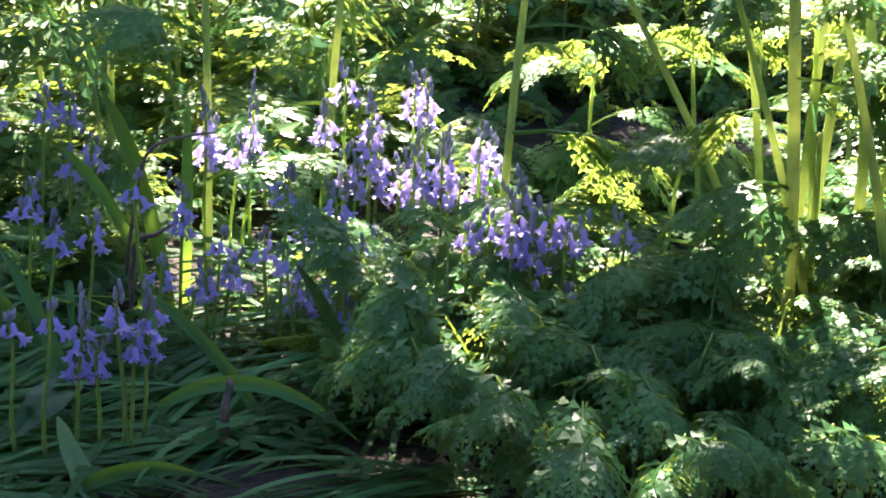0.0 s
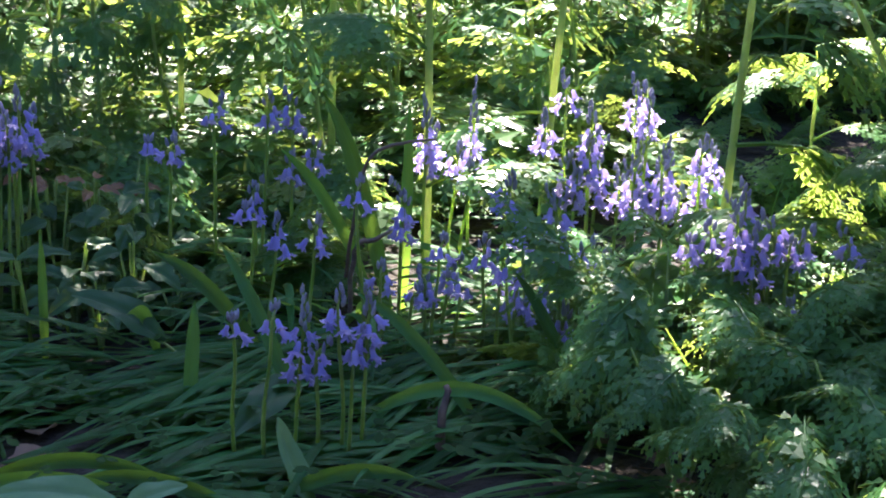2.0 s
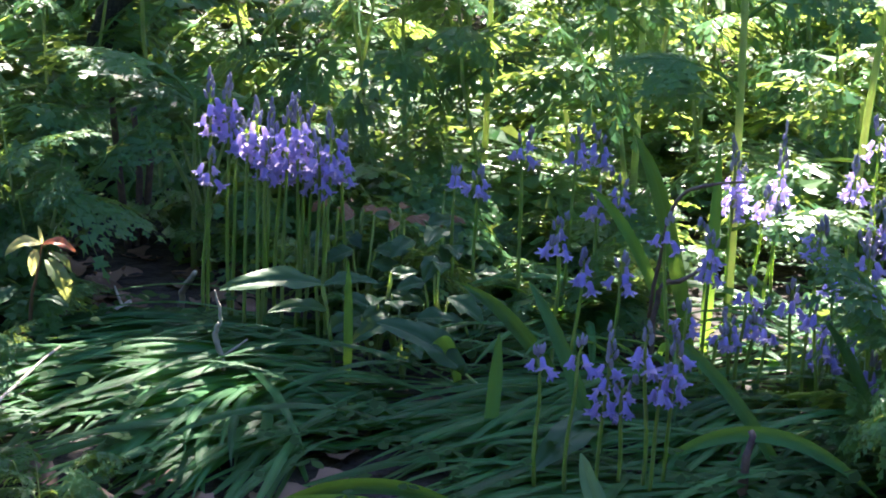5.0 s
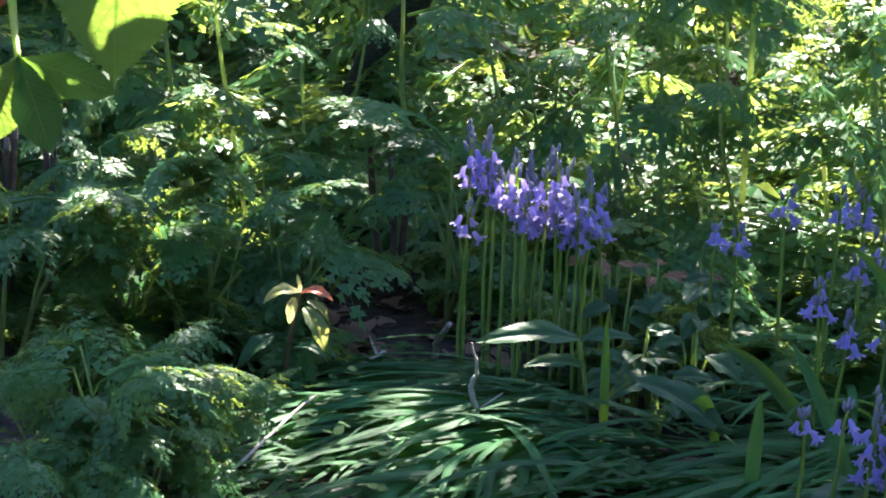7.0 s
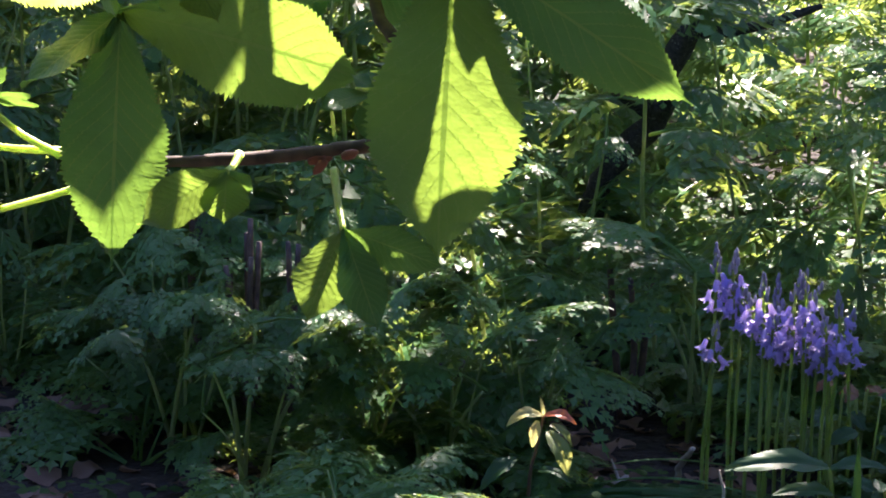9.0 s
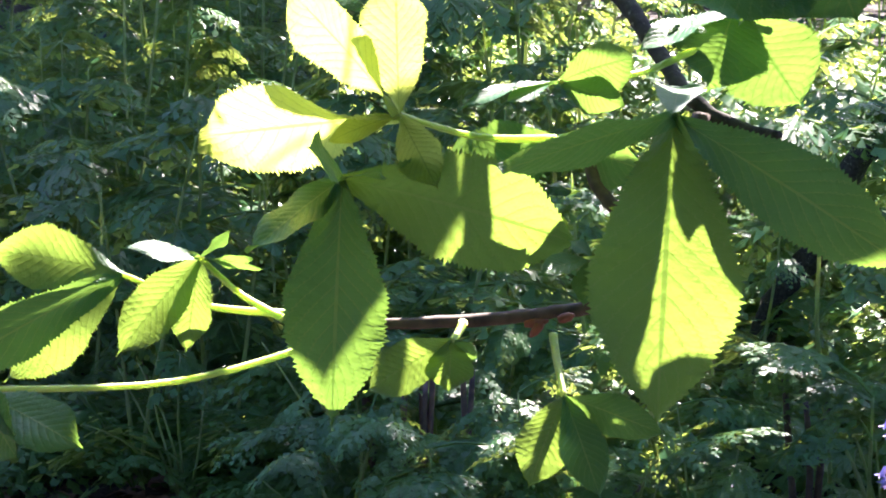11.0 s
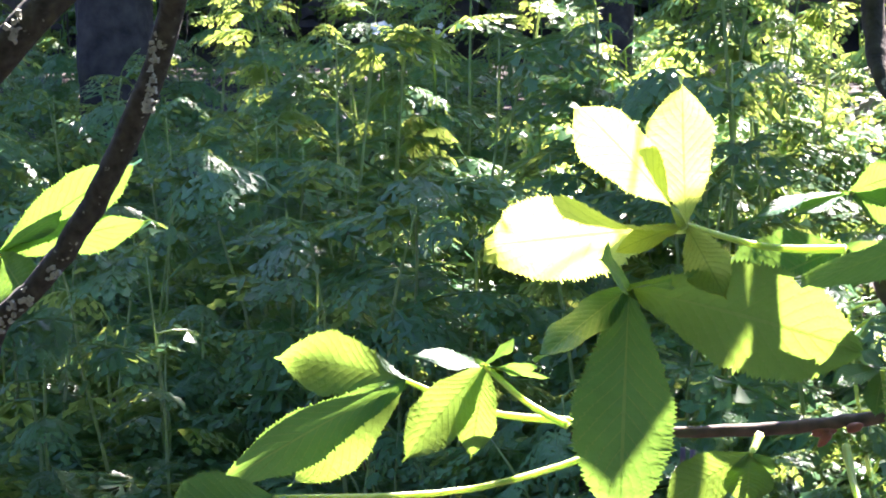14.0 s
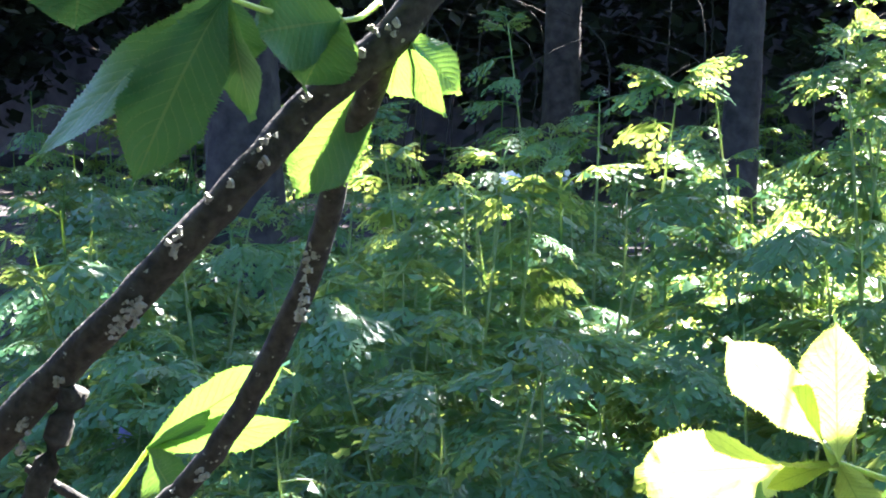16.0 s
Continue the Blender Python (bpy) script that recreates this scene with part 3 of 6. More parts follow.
def bluebell(x, y, z, head, seed, lush=1.0, group="bluebells"):
    """A bluebell that stands at (x, y) with its top at height z and a flower head of the given length."""
    r = random.Random(seed)
    plant = new("bluebell")
    g = hill(x, y)
    plant.location = (x + r.uniform(-0.012, 0.012), y + r.uniform(0, 0.02), g)
    z = max(z - g, 0.1)
    bx, by = x - plant.location.x, y - plant.location.y
    nod = r.uniform(0.004, 0.02)
    na = r.uniform(0, 6.28)
    pts = [(0, 0, -0.02), (bx * 0.25 + r.uniform(-0.006, 0.006), by * 0.3, z * 0.35), (bx * 0.7, by * 0.7, z * 0.7), (bx, by, z * 0.93), (bx + nod * math.cos(na), by + nod * math.sin(na), z)]
    lp, lr = smooth_line(pts, [0.0031, 0.0029, 0.0026, 0.0020, 0.0012], 4)
    stem = tube(lp, lr, 6)
    buds = ([], [])
    spike = 0.42 if head > 0.03 else 0.15
    n = max(3, min(12, int(head * (1 - spike) / 0.0068 * lush)))
    tight = max(4, min(14, int(head * spike / 0.0034)))
    for i in range(n + tight):
        bell_here = i < n
        u = (1 - spike) * (i + 0.5) / n if bell_here else 1 - spike * (1 - (i - n + 0.3) / tight)
        h = z - head * (1 - u * 0.95) + 0.012
        k = min(range(len(lp)), key=lambda q: abs(lp[q].z - h))
        o = Vector((lp[k].x, lp[k].y, h))
        a = i * 2.4 + r.uniform(-0.5, 0.5)
        if bell_here:
            s = 0.0205 * r.uniform(0.85, 1.15)
            p = o + Vector((math.cos(a) * 0.010, math.sin(a) * 0.010, 0.002))
            add(stem, tube([Vector((lp[k].x, lp[k].y, h - 0.004)), o + (p - o) * 0.6 + Vector((0, 0, 0.003)), p], [0.0008, 0.0007, 0.0006], 4))
            m = Matrix.Translation(p) @ Matrix.Rotation(a, 4, "Z") @ Matrix.Rotation(-r.uniform(0.1, 0.75), 4, "Y") @ Matrix.Scale(s, 4)
            part("flower", r.choice(BELLS), BELL, plant, m=m)
        else:
            v = (i - n) / tight
            out = 0.0055 * (1 - 0.85 * v)
            p = o + Vector((math.cos(a) * out, math.sin(a) * out, -0.003))
            m = Matrix.Translation(p) @ Matrix.Rotation(a, 4, "Z") @ Matrix.Rotation(r.uniform(0.1, 0.4) * (1 - v), 4, "Y") @ Matrix.Scale(0.0165 * (1 - 0.35 * v) * r.uniform(0.9, 1.1), 4)
            add(buds, ([m @ v for v in BUD_V], BUD_F))
    top = Matrix.Translation(lp[-1]) @ Matrix.Rotation(r.uniform(-0.3, 0.3), 4, "X") @ Matrix.Scale(0.014, 4)
    add(buds, ([top @ v for v in BUD_V], BUD_F))
    tagged(part("bud_spike", buds, BUD, plant), "tight spike of grey-lavender buds", kind="stuff")
    part("stem", stem, BELLSTEM, plant)
    return tagged(plant, "blue-violet bluebell on a slender green stem", "bluebell", group)


FRONT = [(0.451, 0.247, 0.127), (0.492, 0.257, 0.068), (0.538, 0.252, 0.109), (0.406, 0.231, 0.039), (0.466, 0.184, 0.057), (0.358, 0.208, 0.027), (0.515, 0.196, 0.048)]
SHADE = [(0.467, 0.249, 0.057), (0.522, 0.243, 0.052), (0.614, 0.177, 0.039), (0.657, 0.288, 0.094), (0.704, 0.211, 0.035), (0.667, 0.133, 0.026), (0.733, 0.170, 0.060), (0.575, 0.309, 0.041), (0.433, 0.257, 0.022), (0.688, 0.154, 0.049)]
BACK = [(0.505, 0.342, 0.055), (0.552, 0.337, 0.070), (0.417, 0.345, 0.056), (0.585, 0.268, 0.063), (0.547, 0.234, 0.047), (0.480, 0.203, 0.057), (0.354, 0.266, 0.049), (0.314, 0.261, 0.019)]
SUNNY = [(0.771, 0.324, 0.134), (0.861, 0.334, 0.180), (0.822, 0.241, 0.053), (1.015, 0.347, 0.068), (0.979, 0.289, 0.077), (0.846, 0.218, 0.063), (0.792, 0.264, 0.073)]
BRIGHT = [(1.106, 0.361, 0.083), (1.038, 0.273, 0.100), (1.069, 0.247, 0.125), (1.107, 0.265, 0.144), (1.141, 0.274, 0.155), (1.167, 0.249, 0.138), (1.012, 0.220, 0.083), (1.198, 0.223, 0.106), (1.221, 0.262, 0.066), (1.240, 0.202, 0.077), (1.268, 0.231, 0.077), (1.124, 0.332, 0.065), (1.150, 0.331, 0.055), (0.992, 0.238, 0.078), (1.091, 0.205, 0.089), (1.126, 0.194, 0.084), (1.186, 0.182, 0.069), (1.051, 0.303, 0.087)]
MIDDLE = [(0.798, 0.318, 0.066), (0.859, 0.305, 0.087), (0.773, 0.213, 0.056), (0.789, 0.204, 0.046), (0.818, 0.167, 0.065), (0.827, 0.246, 0.056), (0.880, 0.129, 0.067), (0.853, 0.118, 0.027), (0.910, 0.216, 0.050), (0.941, 0.206, 0.060), (0.891, 0.208, 0.050), (0.929, 0.118, 0.040), (0.732, 0.161, 0.035), (0.828, 0.121, 0.045)]
NEAR = [(1.040, 0.362, 0.106), (1.072, 0.365, 0.094), (1.100, 0.331, 0.061), (1.143, 0.307, 0.042), (1.023, 0.312, 0.047), (1.064, 0.318, 0.077), (1.093, 0.260, 0.076), (1.219, 0.300, 0.046), (1.144, 0.197, 0.017), (0.993, 0.279, 0.025), (1.119, 0.298, 0.041)]
CLUMP = [(-0.071, 0.428, 0.105), (-0.045, 0.420, 0.096), (0.000, 0.400, 0.108), (0.024, 0.377, 0.124), (0.049, 0.399, 0.124), (0.064, 0.394, 0.103), (0.078, 0.368, 0.122), (0.114, 0.371, 0.097), (0.135, 0.329, 0.082), (-0.073, 0.305, 0.061), (0.096, 0.337, 0.088), (0.041, 0.344, 0.097), (-0.015, 0.370, 0.070), (0.087, 0.264, 0.034), (-0.030, 0.365, 0.073), (0.015, 0.339, 0.073), (0.108, 0.315, 0.064)]
number = 0
for row, depth, wide, lush, group in ((FRONT, 2.72, 0.01, 1.0, "bluebells in front"), (SHADE, 3.05, 0.03, 1.0, "scattered bluebells"), (BACK, 3.42, 0.03, 1.0, "scattered bluebells"),
                                      (SUNNY, 3.45, 0.03, 1.2, "sunlit bluebells"), (BRIGHT, 3.4, 0.05, 1.25, "sunlit bluebells"), (MIDDLE, 3.0, 0.04, 1.0, "scattered bluebells"),
                                      (NEAR, 2.74, 0.03, 1.2, "bluebells among the parsley"), (CLUMP, 3.4, 0.035, 1.1, "clump of bluebells")):
    for bx, bz, head in row:
        number += 1
        bluebell(bx, depth + wide * math.sin(number * 2.4), bz, head, number, lush, group)


# ---- strap leaves ----
def strap(length, width, lift, droop, side, seed):
    """A long keeled blade along +x that rises and then bends to the ground."""
    r = random.Random(seed)
    V, F = [], []
    n = 12
    pos, ang = Vector((0, 0, 0)), lift
    yaw = 0.0
    for i in range(n + 1):
        u = i / n
        w = width * 0.5 * (min(1, 0.45 + 2.2 * u) if u < 0.3 else 1) * (1 - max(0, (u - 0.55) / 0.45) ** 2.2) + 0.0004
        twist = side * u * 0.8
        t = Vector((math.cos(ang) * math.cos(yaw), math.cos(ang) * math.sin(yaw), math.sin(ang)))
        s = Vector((-math.sin(yaw), math.cos(yaw), 0))
        nrm = t.cross(s) * -1
        s2 = s * math.cos(twist) + nrm * math.sin(twist)
        keel = nrm * -w * 0.35
        V.extend([pos + s2 * w, pos + s2 * w * 0.5 + keel * 0.7, pos + keel, pos - s2 * w * 0.5 + keel * 0.7, pos - s2 * w])
        pos = pos + t * (length / n)
        ang -= droop / n * (0.6 + 0.8 * u)
        yaw += side * 0.5 / n + r.uniform(-0.03, 0.03)
    for i in range(n):
        for k in range(4):
            F.append((i * 5 + k, i * 5 + k + 1, (i + 1) * 5 + k + 1, (i + 1) * 5 + k))
    return V, F


def mapped(me, rows, across):
    """Gives a blade of rows x across points its map: u along, v across."""
    layer = me.uv_layers.new(name="map")
    for loop in me.loops:
        i, k = divmod(loop.vertex_index, across)
        layer.data[loop.index].uv = (i / (rows - 1), k / (across - 1))
    return me


STRAPS = [mapped(mesh_of("blade", strap(1.0, w, l, d, s, i), STRAP), 13, 5) for i, (w, l, d, s) in enumerate(
    ((0.034, 0.30, 0.7, 0.3), (0.042, 0.40, 0.9, -0.4), (0.030, 0.2, 0.45, 0.2), (0.046, 0.5, 1.2, 0.4), (0.034, 0.3, 0.6, -0.2), (0.036, 0.7, 1.3, 0.3), (0.040, 0.15, 0.35, -0.3)))]


def tuft(x, y, n, size, face, spread_a, seed, flat=0.0, low=1.0):
    """A tuft of bluebell leaves that leans towards the angle face."""
    r = random.Random(seed)
    t = new("bluebell_leaves")
    t.location = (x, y, hill(x, y) + 0.005)
    t.scale = (1, 1, low)
    for i in range(n):
        a = face + r.uniform(-spread_a, spread_a)
        s = size * r.uniform(0.7, 1.25)
        m = Matrix.Translation((r.uniform(-0.05, 0.05), r.uniform(-0.05, 0.05), r.uniform(0, 0.03))) @ Matrix.Rotation(a, 4, "Z") @ Matrix.Rotation(flat * r.uniform(0.5, 1), 4, "Y") @ Matrix.Rotation(r.uniform(-0.5, 0.5), 4, "X") @ Matrix.Scale(s, 4)
        part("blade", r.choice(STRAPS), STRAP, t, m=m)
    return tagged(t, "tuft of long drooping dark green strap leaves", "leaf tuft", "bluebell leaf tufts")


rt = random.Random(9)
for i in range(16):
    tuft(rt.uniform(-0.1, 0.14), rt.uniform(3.12, 3.42), 20, 0.36, rt.choice((3.2, 3.4, 3.7, 4.1, 4.5)), 0.35, 100 + i, 0.1, 0.58)
for i in range(8):
    tuft(rt.uniform(-0.3, 0.1), rt.uniform(2.95, 3.3), 14, 0.32, rt.choice((3.2, 3.5, 4.0)), 0.4, 150 + i, 0.15, 0.6)
for i in range(36):
    ty = rt.uniform(2.48, 3.25)
    tx = rt.uniform(0.12, 0.98)
    if ty < 2.76 and 0.28 < tx < 0.68:
        ty += 0.3
    tuft(tx, ty, 14, 0.34, rt.choice((0.1, 3.1, 3.4, 5.9, 3.8, 0.3)), 0.5, 200 + i, 0.12, 0.42 if ty < 2.85 else 0.75)
for i in range(12):
    tuft(rt.uniform(0.45, 1.2), rt.uniform(3.15, 3.5), 8, 0.3, rt.uniform(0, 6.28), 1.2, 300 + i)


def long_blade(base, tip, width, sag, seed):
    """A single broad strap leaf from base to tip."""
    b, t = Vector(base), Vector(tip)
    x = t - b
    side = x.cross(Vector((0.2, -1, 0.3))).normalized()
    nrm = side.cross(x).normalized()
    V, F = [], []
    n = 16
    for i in range(n + 1):
        u = i / n
        w = width * 0.5 * min(1, 0.5 + 2 * u) * (1 - max(0, (u - 0.5) / 0.5) ** 2.4) + 0.0005
        c = b + x * u + Vector((0, 0, sag * 4 * u * (1 - u)))
        for k in (-1, -0.5, 0, 0.5, 1):
            V.append(c + side * w * k + nrm * w * 0.4 * k * k)
    for i in range(n):
        for k in range(4):
            F.append((i * 5 + k, i * 5 + k + 1, (i + 1) * 5 + k + 1, (i + 1) * 5 + k))
    return V, F


big = tagged(new("bluebell_leaves"), "broad dark upright strap leaves among the bluebells", "leaf tuft", "bluebell leaf tufts")
for i, (b, t, w, g) in enumerate((((0.68, 3.25, 0.0), (0.576, 3.30, 0.371), 0.026, 0.05), ((0.707, 3.30, 0.0), (0.712, 3.30, 0.357), 0.020, 0.0), ((0.66, 3.28, 0.02), (0.50, 3.25, 0.30), 0.018, 0.04),
                                  ((0.46, 3.05, 0.01), (0.292, 3.10, 0.193), 0.022, 0.03), ((0.316, 2.90, 0.0), (0.333, 2.95, 0.17), 0.020, 0.0), ((0.47, 2.85, 0.01), (0.378, 3.00, 0.23), 0.020, 0.02),
                                  ((0.72, 2.78, 0.0), (0.55, 2.9, 0.19), 0.018, 0.03), ((0.86, 2.75, 0.0), (0.78, 2.9, 0.21), 0.018, 0.03), ((0.134, 3.15, 0.01), (0.131, 3.14, 0.215), 0.013, 0.0), ((-0.03, 2.66, 0.02), (0.20, 2.60, 0.045), 0.024, 0.02), ((0.02, 2.70, 0.02), (0.26, 2.66, 0.03), 0.02, 0.03), ((0.34, 2.60, 0.01), (0.14, 2.63, 0.05), 0.018, 0.02), ((0.40, 2.62, 0.01), (0.58, 2.58, 0.04), 0.02, 0.025), ((0.55, 2.85, 0.01), (0.80, 2.62, 0.05), 0.02, 0.07), ((0.30, 3.12, 0.01), (0.24, 2.98, 0.14), 0.02, 0.04))):
    part("blade", mapped(mesh_of("blade", long_blade(b, t, w, g, i), STRAP), 17, 5), STRAP, big)

# ---- broad leaves, sapling, twigs and litter ----
def broad_leaf(base, tip, width, curl, seed):
    """An oval leaf with wavy edges and a sunken midrib, from base to tip."""
    b, t = Vector(base), Vector(tip)
    x = t - b
    up = Vector((0.1, -0.5, 1))
    side = x.cross(up).normalized()
    nrm = side.cross(x).normalized()
    V, F = [], []
    n, m = 26, 5
    r = random.Random(seed * 7 + 3)
    ph, twist = r.uniform(0, 6.28), r.uniform(-0.35, 0.35)
    for i in range(n + 1):
        u = i / n
        w = width * 0.5 * math.sin(math.pi * min(1, u * 0.93 + 0.05)) ** 0.75 * (1 - 0.3 * u) * (1 + 0.05 * math.sin(21 * u + ph))
        c = b + x * u + nrm * curl * x.length * 4 * u * (1 - u)
        s2 = side * math.cos(twist * u) + nrm * math.sin(twist * u)
        for k in range(-m, m + 1):
            f = k / m
            a = abs(f)
            rise = 0.34 * min(a * 2.2, 0.55 + 0.4 * a) + 0.07 * math.sin(36 * (u - 0.22 * a)) * a * (1.25 - a) + 0.16 * a * a * math.sin(12 * u + (2 if f > 0 else 0) + ph)
            V.append(c + s2 * w * f + nrm * w * rise)
    q = 2 * m + 1
    for i in range(n):
        for k in range(q - 1):
            F.append((i * q + k, i * q + k + 1, (i + 1) * q + k + 1, (i + 1) * q + k))
    return V, F


def broad_plant(name, label, category, base, leaves, material, group=""):
    """Leaves (stalk foot is base): each tip, start, width, curl, seed."""
    p = new(name)
    for i, (start, tip, width, curl) in enumerate(leaves):
        part("leaf", broad_leaf(start, tip, width, curl, i), material, p)
        st = Vector(start)
        lp, lr = smooth_line([base, (Vector(base) + st) / 2 + Vector((0, 0, 0.01)), st], [0.003, 0.0022, 0.0018], 4)
        part("stalk", tube(lp, lr, 5), SHOOT, p)
    return tagged(p, label, category, group)


broad_plant("dock", "dark green dock leaves spreading over the strap leaves", "dock", (0.36, 3.02, 0.0),
            [((0.30, 3.05, 0.07), (0.172, 3.10, 0.132), 0.062, 0.12), ((0.467, 2.86, 0.075), (0.357, 2.75, 0.041), 0.06, 0.1)], BROAD, "broad-leaved plants")
broad_plant("lily_leaf", "single pale green pointed leaf standing upright", "leaf", (0.452, 2.6, -0.005), [((0.445, 2.605, 0.0), (0.402, 2.64, 0.115), 0.040, -0.06)], PALE, "broad-leaved plants")
broad_plant("dock", "wide blue-green leaves beside the bluebell clump", "dock", (0.12, 3.22, 0.0),
            [((0.095, 3.20, 0.158), (-0.057, 3.15, 0.165), 0.05, 0.08), ((0.103, 3.20, 0.118), (0.014, 3.15, 0.13), 0.035, 0.08), ((0.10, 3.22, 0.15), (0.18, 3.2, 0.16), 0.035, 0.1)], BROAD, "broad-leaved plants")
rl = random.Random(44)
for i in range(15):
    cx, cy = rl.uniform(0.14, 0.44), rl.uniform(3.2, 3.62)
    hh = rl.uniform(0.07, 0.2)
    lv = []
    for k in range(rl.choice((3, 4, 5))):
        a = rl.uniform(0, 6.28)
        st = (cx + 0.02 * math.cos(a), cy + 0.02 * math.sin(a), hh * rl.uniform(0.6, 1.1))
        L = rl.uniform(0.035, 0.062)
        lv.append((st, (st[0] + L * math.cos(a), st[1] + L * math.sin(a), st[2] - rl.uniform(-0.01, 0.03)), L * 0.72, 0.08))
    broad_plant("low_herb", "low leafy herb with oval green leaves", "herb", (cx, cy, 0), lv, BROAD, "low herbs")

RUSSET = leafy("russet_leaf", (0.10, 0.045, 0.018), (0.24, 0.12, 0.05), (0.4, 0.2, 0.06), 0.35, 0.5, 40)
for cx, cy, hh in ((0.125, 3.47, 0.20), (0.23, 3.46, 0.19), (0.17, 3.55, 0.17), (0.30, 3.5, 0.17)):
    lv = []
    for k in range(4):
        a = k * 1.6 + 5 * cx
        st = (cx + 0.012 * math.cos(a), cy + 0.012 * math.sin(a), hh + 0.008 * math.sin(7 * a))
        lv.append((st, (st[0] + 0.034 * math.cos(a), st[1] + 0.034 * math.sin(a), st[2] - 0.008), 0.022, 0.12))
    broad_plant("bramble_shoot", "young bramble shoot with russet-brown leaves", "bramble", (cx, cy, 0), lv, RUSSET, "bramble shoots")

# Red and yellow new leaves, lightened in colour to stand in for sun on them.
RED = leafy("red_leaf", (0.42, 0.10, 0.05), (0.6, 0.2, 0.09), (0.9, 0.3, 0.1), 0.45, 0.4, 40)
YELLOW = leafy("yellow_leaf", (0.38, 0.38, 0.12), (0.56, 0.52, 0.2), (0.9, 0.85, 0.3), 0.5, 0.4, 40)
OLIVE = leafy("olive_leaf", (0.09, 0.15, 0.035), (0.20, 0.25, 0.07), (0.55, 0.6, 0.15), 0.4, 0.45, 40)
sapling = tagged(new("sapling"), "young sapling with yellow and red new leaves", "sapling")
lp, lr = smooth_line([(-0.352, 3.36, -0.01), (-0.347, 3.352, 0.08), (-0.338, 3.345, 0.12), (-0.328, 3.34, 0.176)], [0.004, 0.003, 0.0025, 0.002], 5)
part("stem", tube(lp, lr, 6), DRY, sapling)
for i, (st, tip, w, c, mt) in enumerate((((-0.329, 3.34, 0.1755), (-0.384, 3.33, 0.158), 0.026, 0.26, YELLOW), ((-0.326, 3.34, 0.1755), (-0.277, 3.33, 0.166), 0.020, 0.22, RED), ((-0.328, 3.34, 0.176), (-0.334, 3.345, 0.203), 0.008, 0.05, YELLOW),
                                         ((-0.337, 3.335, 0.168), (-0.343, 3.32, 0.130), 0.020, 0.12, YELLOW), ((-0.321, 3.335, 0.152), (-0.287, 3.31, 0.090), 0.034, 0.14, OLIVE), ((-0.318, 3.345, 0.160), (-0.284, 3.35, 0.125), 0.018, 0.15, OLIVE), ((-0.368, 3.34, 0.104), (-0.420, 3.31, 0.062), 0.034, 0.15, BROAD), ((-0.338, 3.34, 0.083), (-0.286, 3.31, 0.080), 0.024, 0.2, BROAD))):
    part("leaf", broad_leaf(st, tip, w, c, 60 + i), mt, sapling)


def stick(label, points, radii, seed, material=None, side=()):
    t = new("twig")
    lp, lr = smooth_line(points, radii, 6)
    rs = random.Random(seed)
    lp = [p + Vector((rs.gauss(0, 0.25), rs.gauss(0, 0.25), rs.gauss(0, 0.25))) * r for p, r in zip(lp, lr)]
    part("stick", tube(lp, lr, 7, seed, 0.3), material or TWIG, t)
    for a, b, r in side:
        part("shoot", tube([a, (Vector(a) + Vector(b)) / 2, b], [r, r * 0.8, r * 0.4], 5, seed, 0.2), material or TWIG, t)
    return tagged(t, label, "twig", "dead twigs")


stick("pale dead twig standing upright in the strap leaves", [(-0.057, 3.15, -0.01), (-0.052, 3.15, 0.05), (-0.063, 3.152, 0.09), (-0.055, 3.15, 0.125), (-0.064, 3.148, 0.165)], [0.0056, 0.0042, 0.0046, 0.0030, 0.0012], 1, side=[((-0.058, 3.15, 0.05), (-0.10, 3.14, 0.028), 0.003), ((-0.058, 3.15, 0.055), (-0.015, 3.16, 0.085), 0.003)])
stick("short bone-white bent twig lying on the soil", [(-0.119, 3.55, 0.0), (-0.112, 3.53, 0.04), (-0.096, 3.50, 0.08)], [0.006, 0.0055, 0.004], 2)
stick("forked pale twig lying over the leaves", [(-0.275, 3.40, 0.02), (-0.23, 3.42, 0.035), (-0.199, 3.45, 0.045)], [0.003, 0.004, 0.004], 3, side=[((-0.21, 3.44, 0.04), (-0.225, 3.5, 0.055), 0.003), ((-0.21, 3.44, 0.04), (-0.2, 3.4, 0.02), 0.003)])
stick("long thin grey stem leaning to the ground", [(-0.44, 2.83, 0.015), (-0.36, 3.02, 0.05), (-0.295, 3.21, 0.055)], [0.0025, 0.0025, 0.002], 4)
stick("withered brown flower stalk standing among leaves", [(0.637, 2.71, -0.01), (0.64, 2.72, 0.05), (0.649, 2.74, 0.105)], [0.006, 0.007, 0.004], 5, PURPLE)
stick("dark bent twig hanging among the bluebells", [(0.60, 3.22, 0.10), (0.621, 3.20, 0.277), (0.668, 3.20, 0.315), (0.739, 3.22, 0.316)], [0.003, 0.003, 0.0028, 0.0018], 6, PURPLE)
stick("dark knotted twig among the bluebells", [(0.60, 3.19, 0.02), (0.61, 3.20, 0.148), (0.64, 3.2, 0.165), (0.676, 3.20, 0.185)], [0.004, 0.0042, 0.004, 0.002], 7, PURPLE)
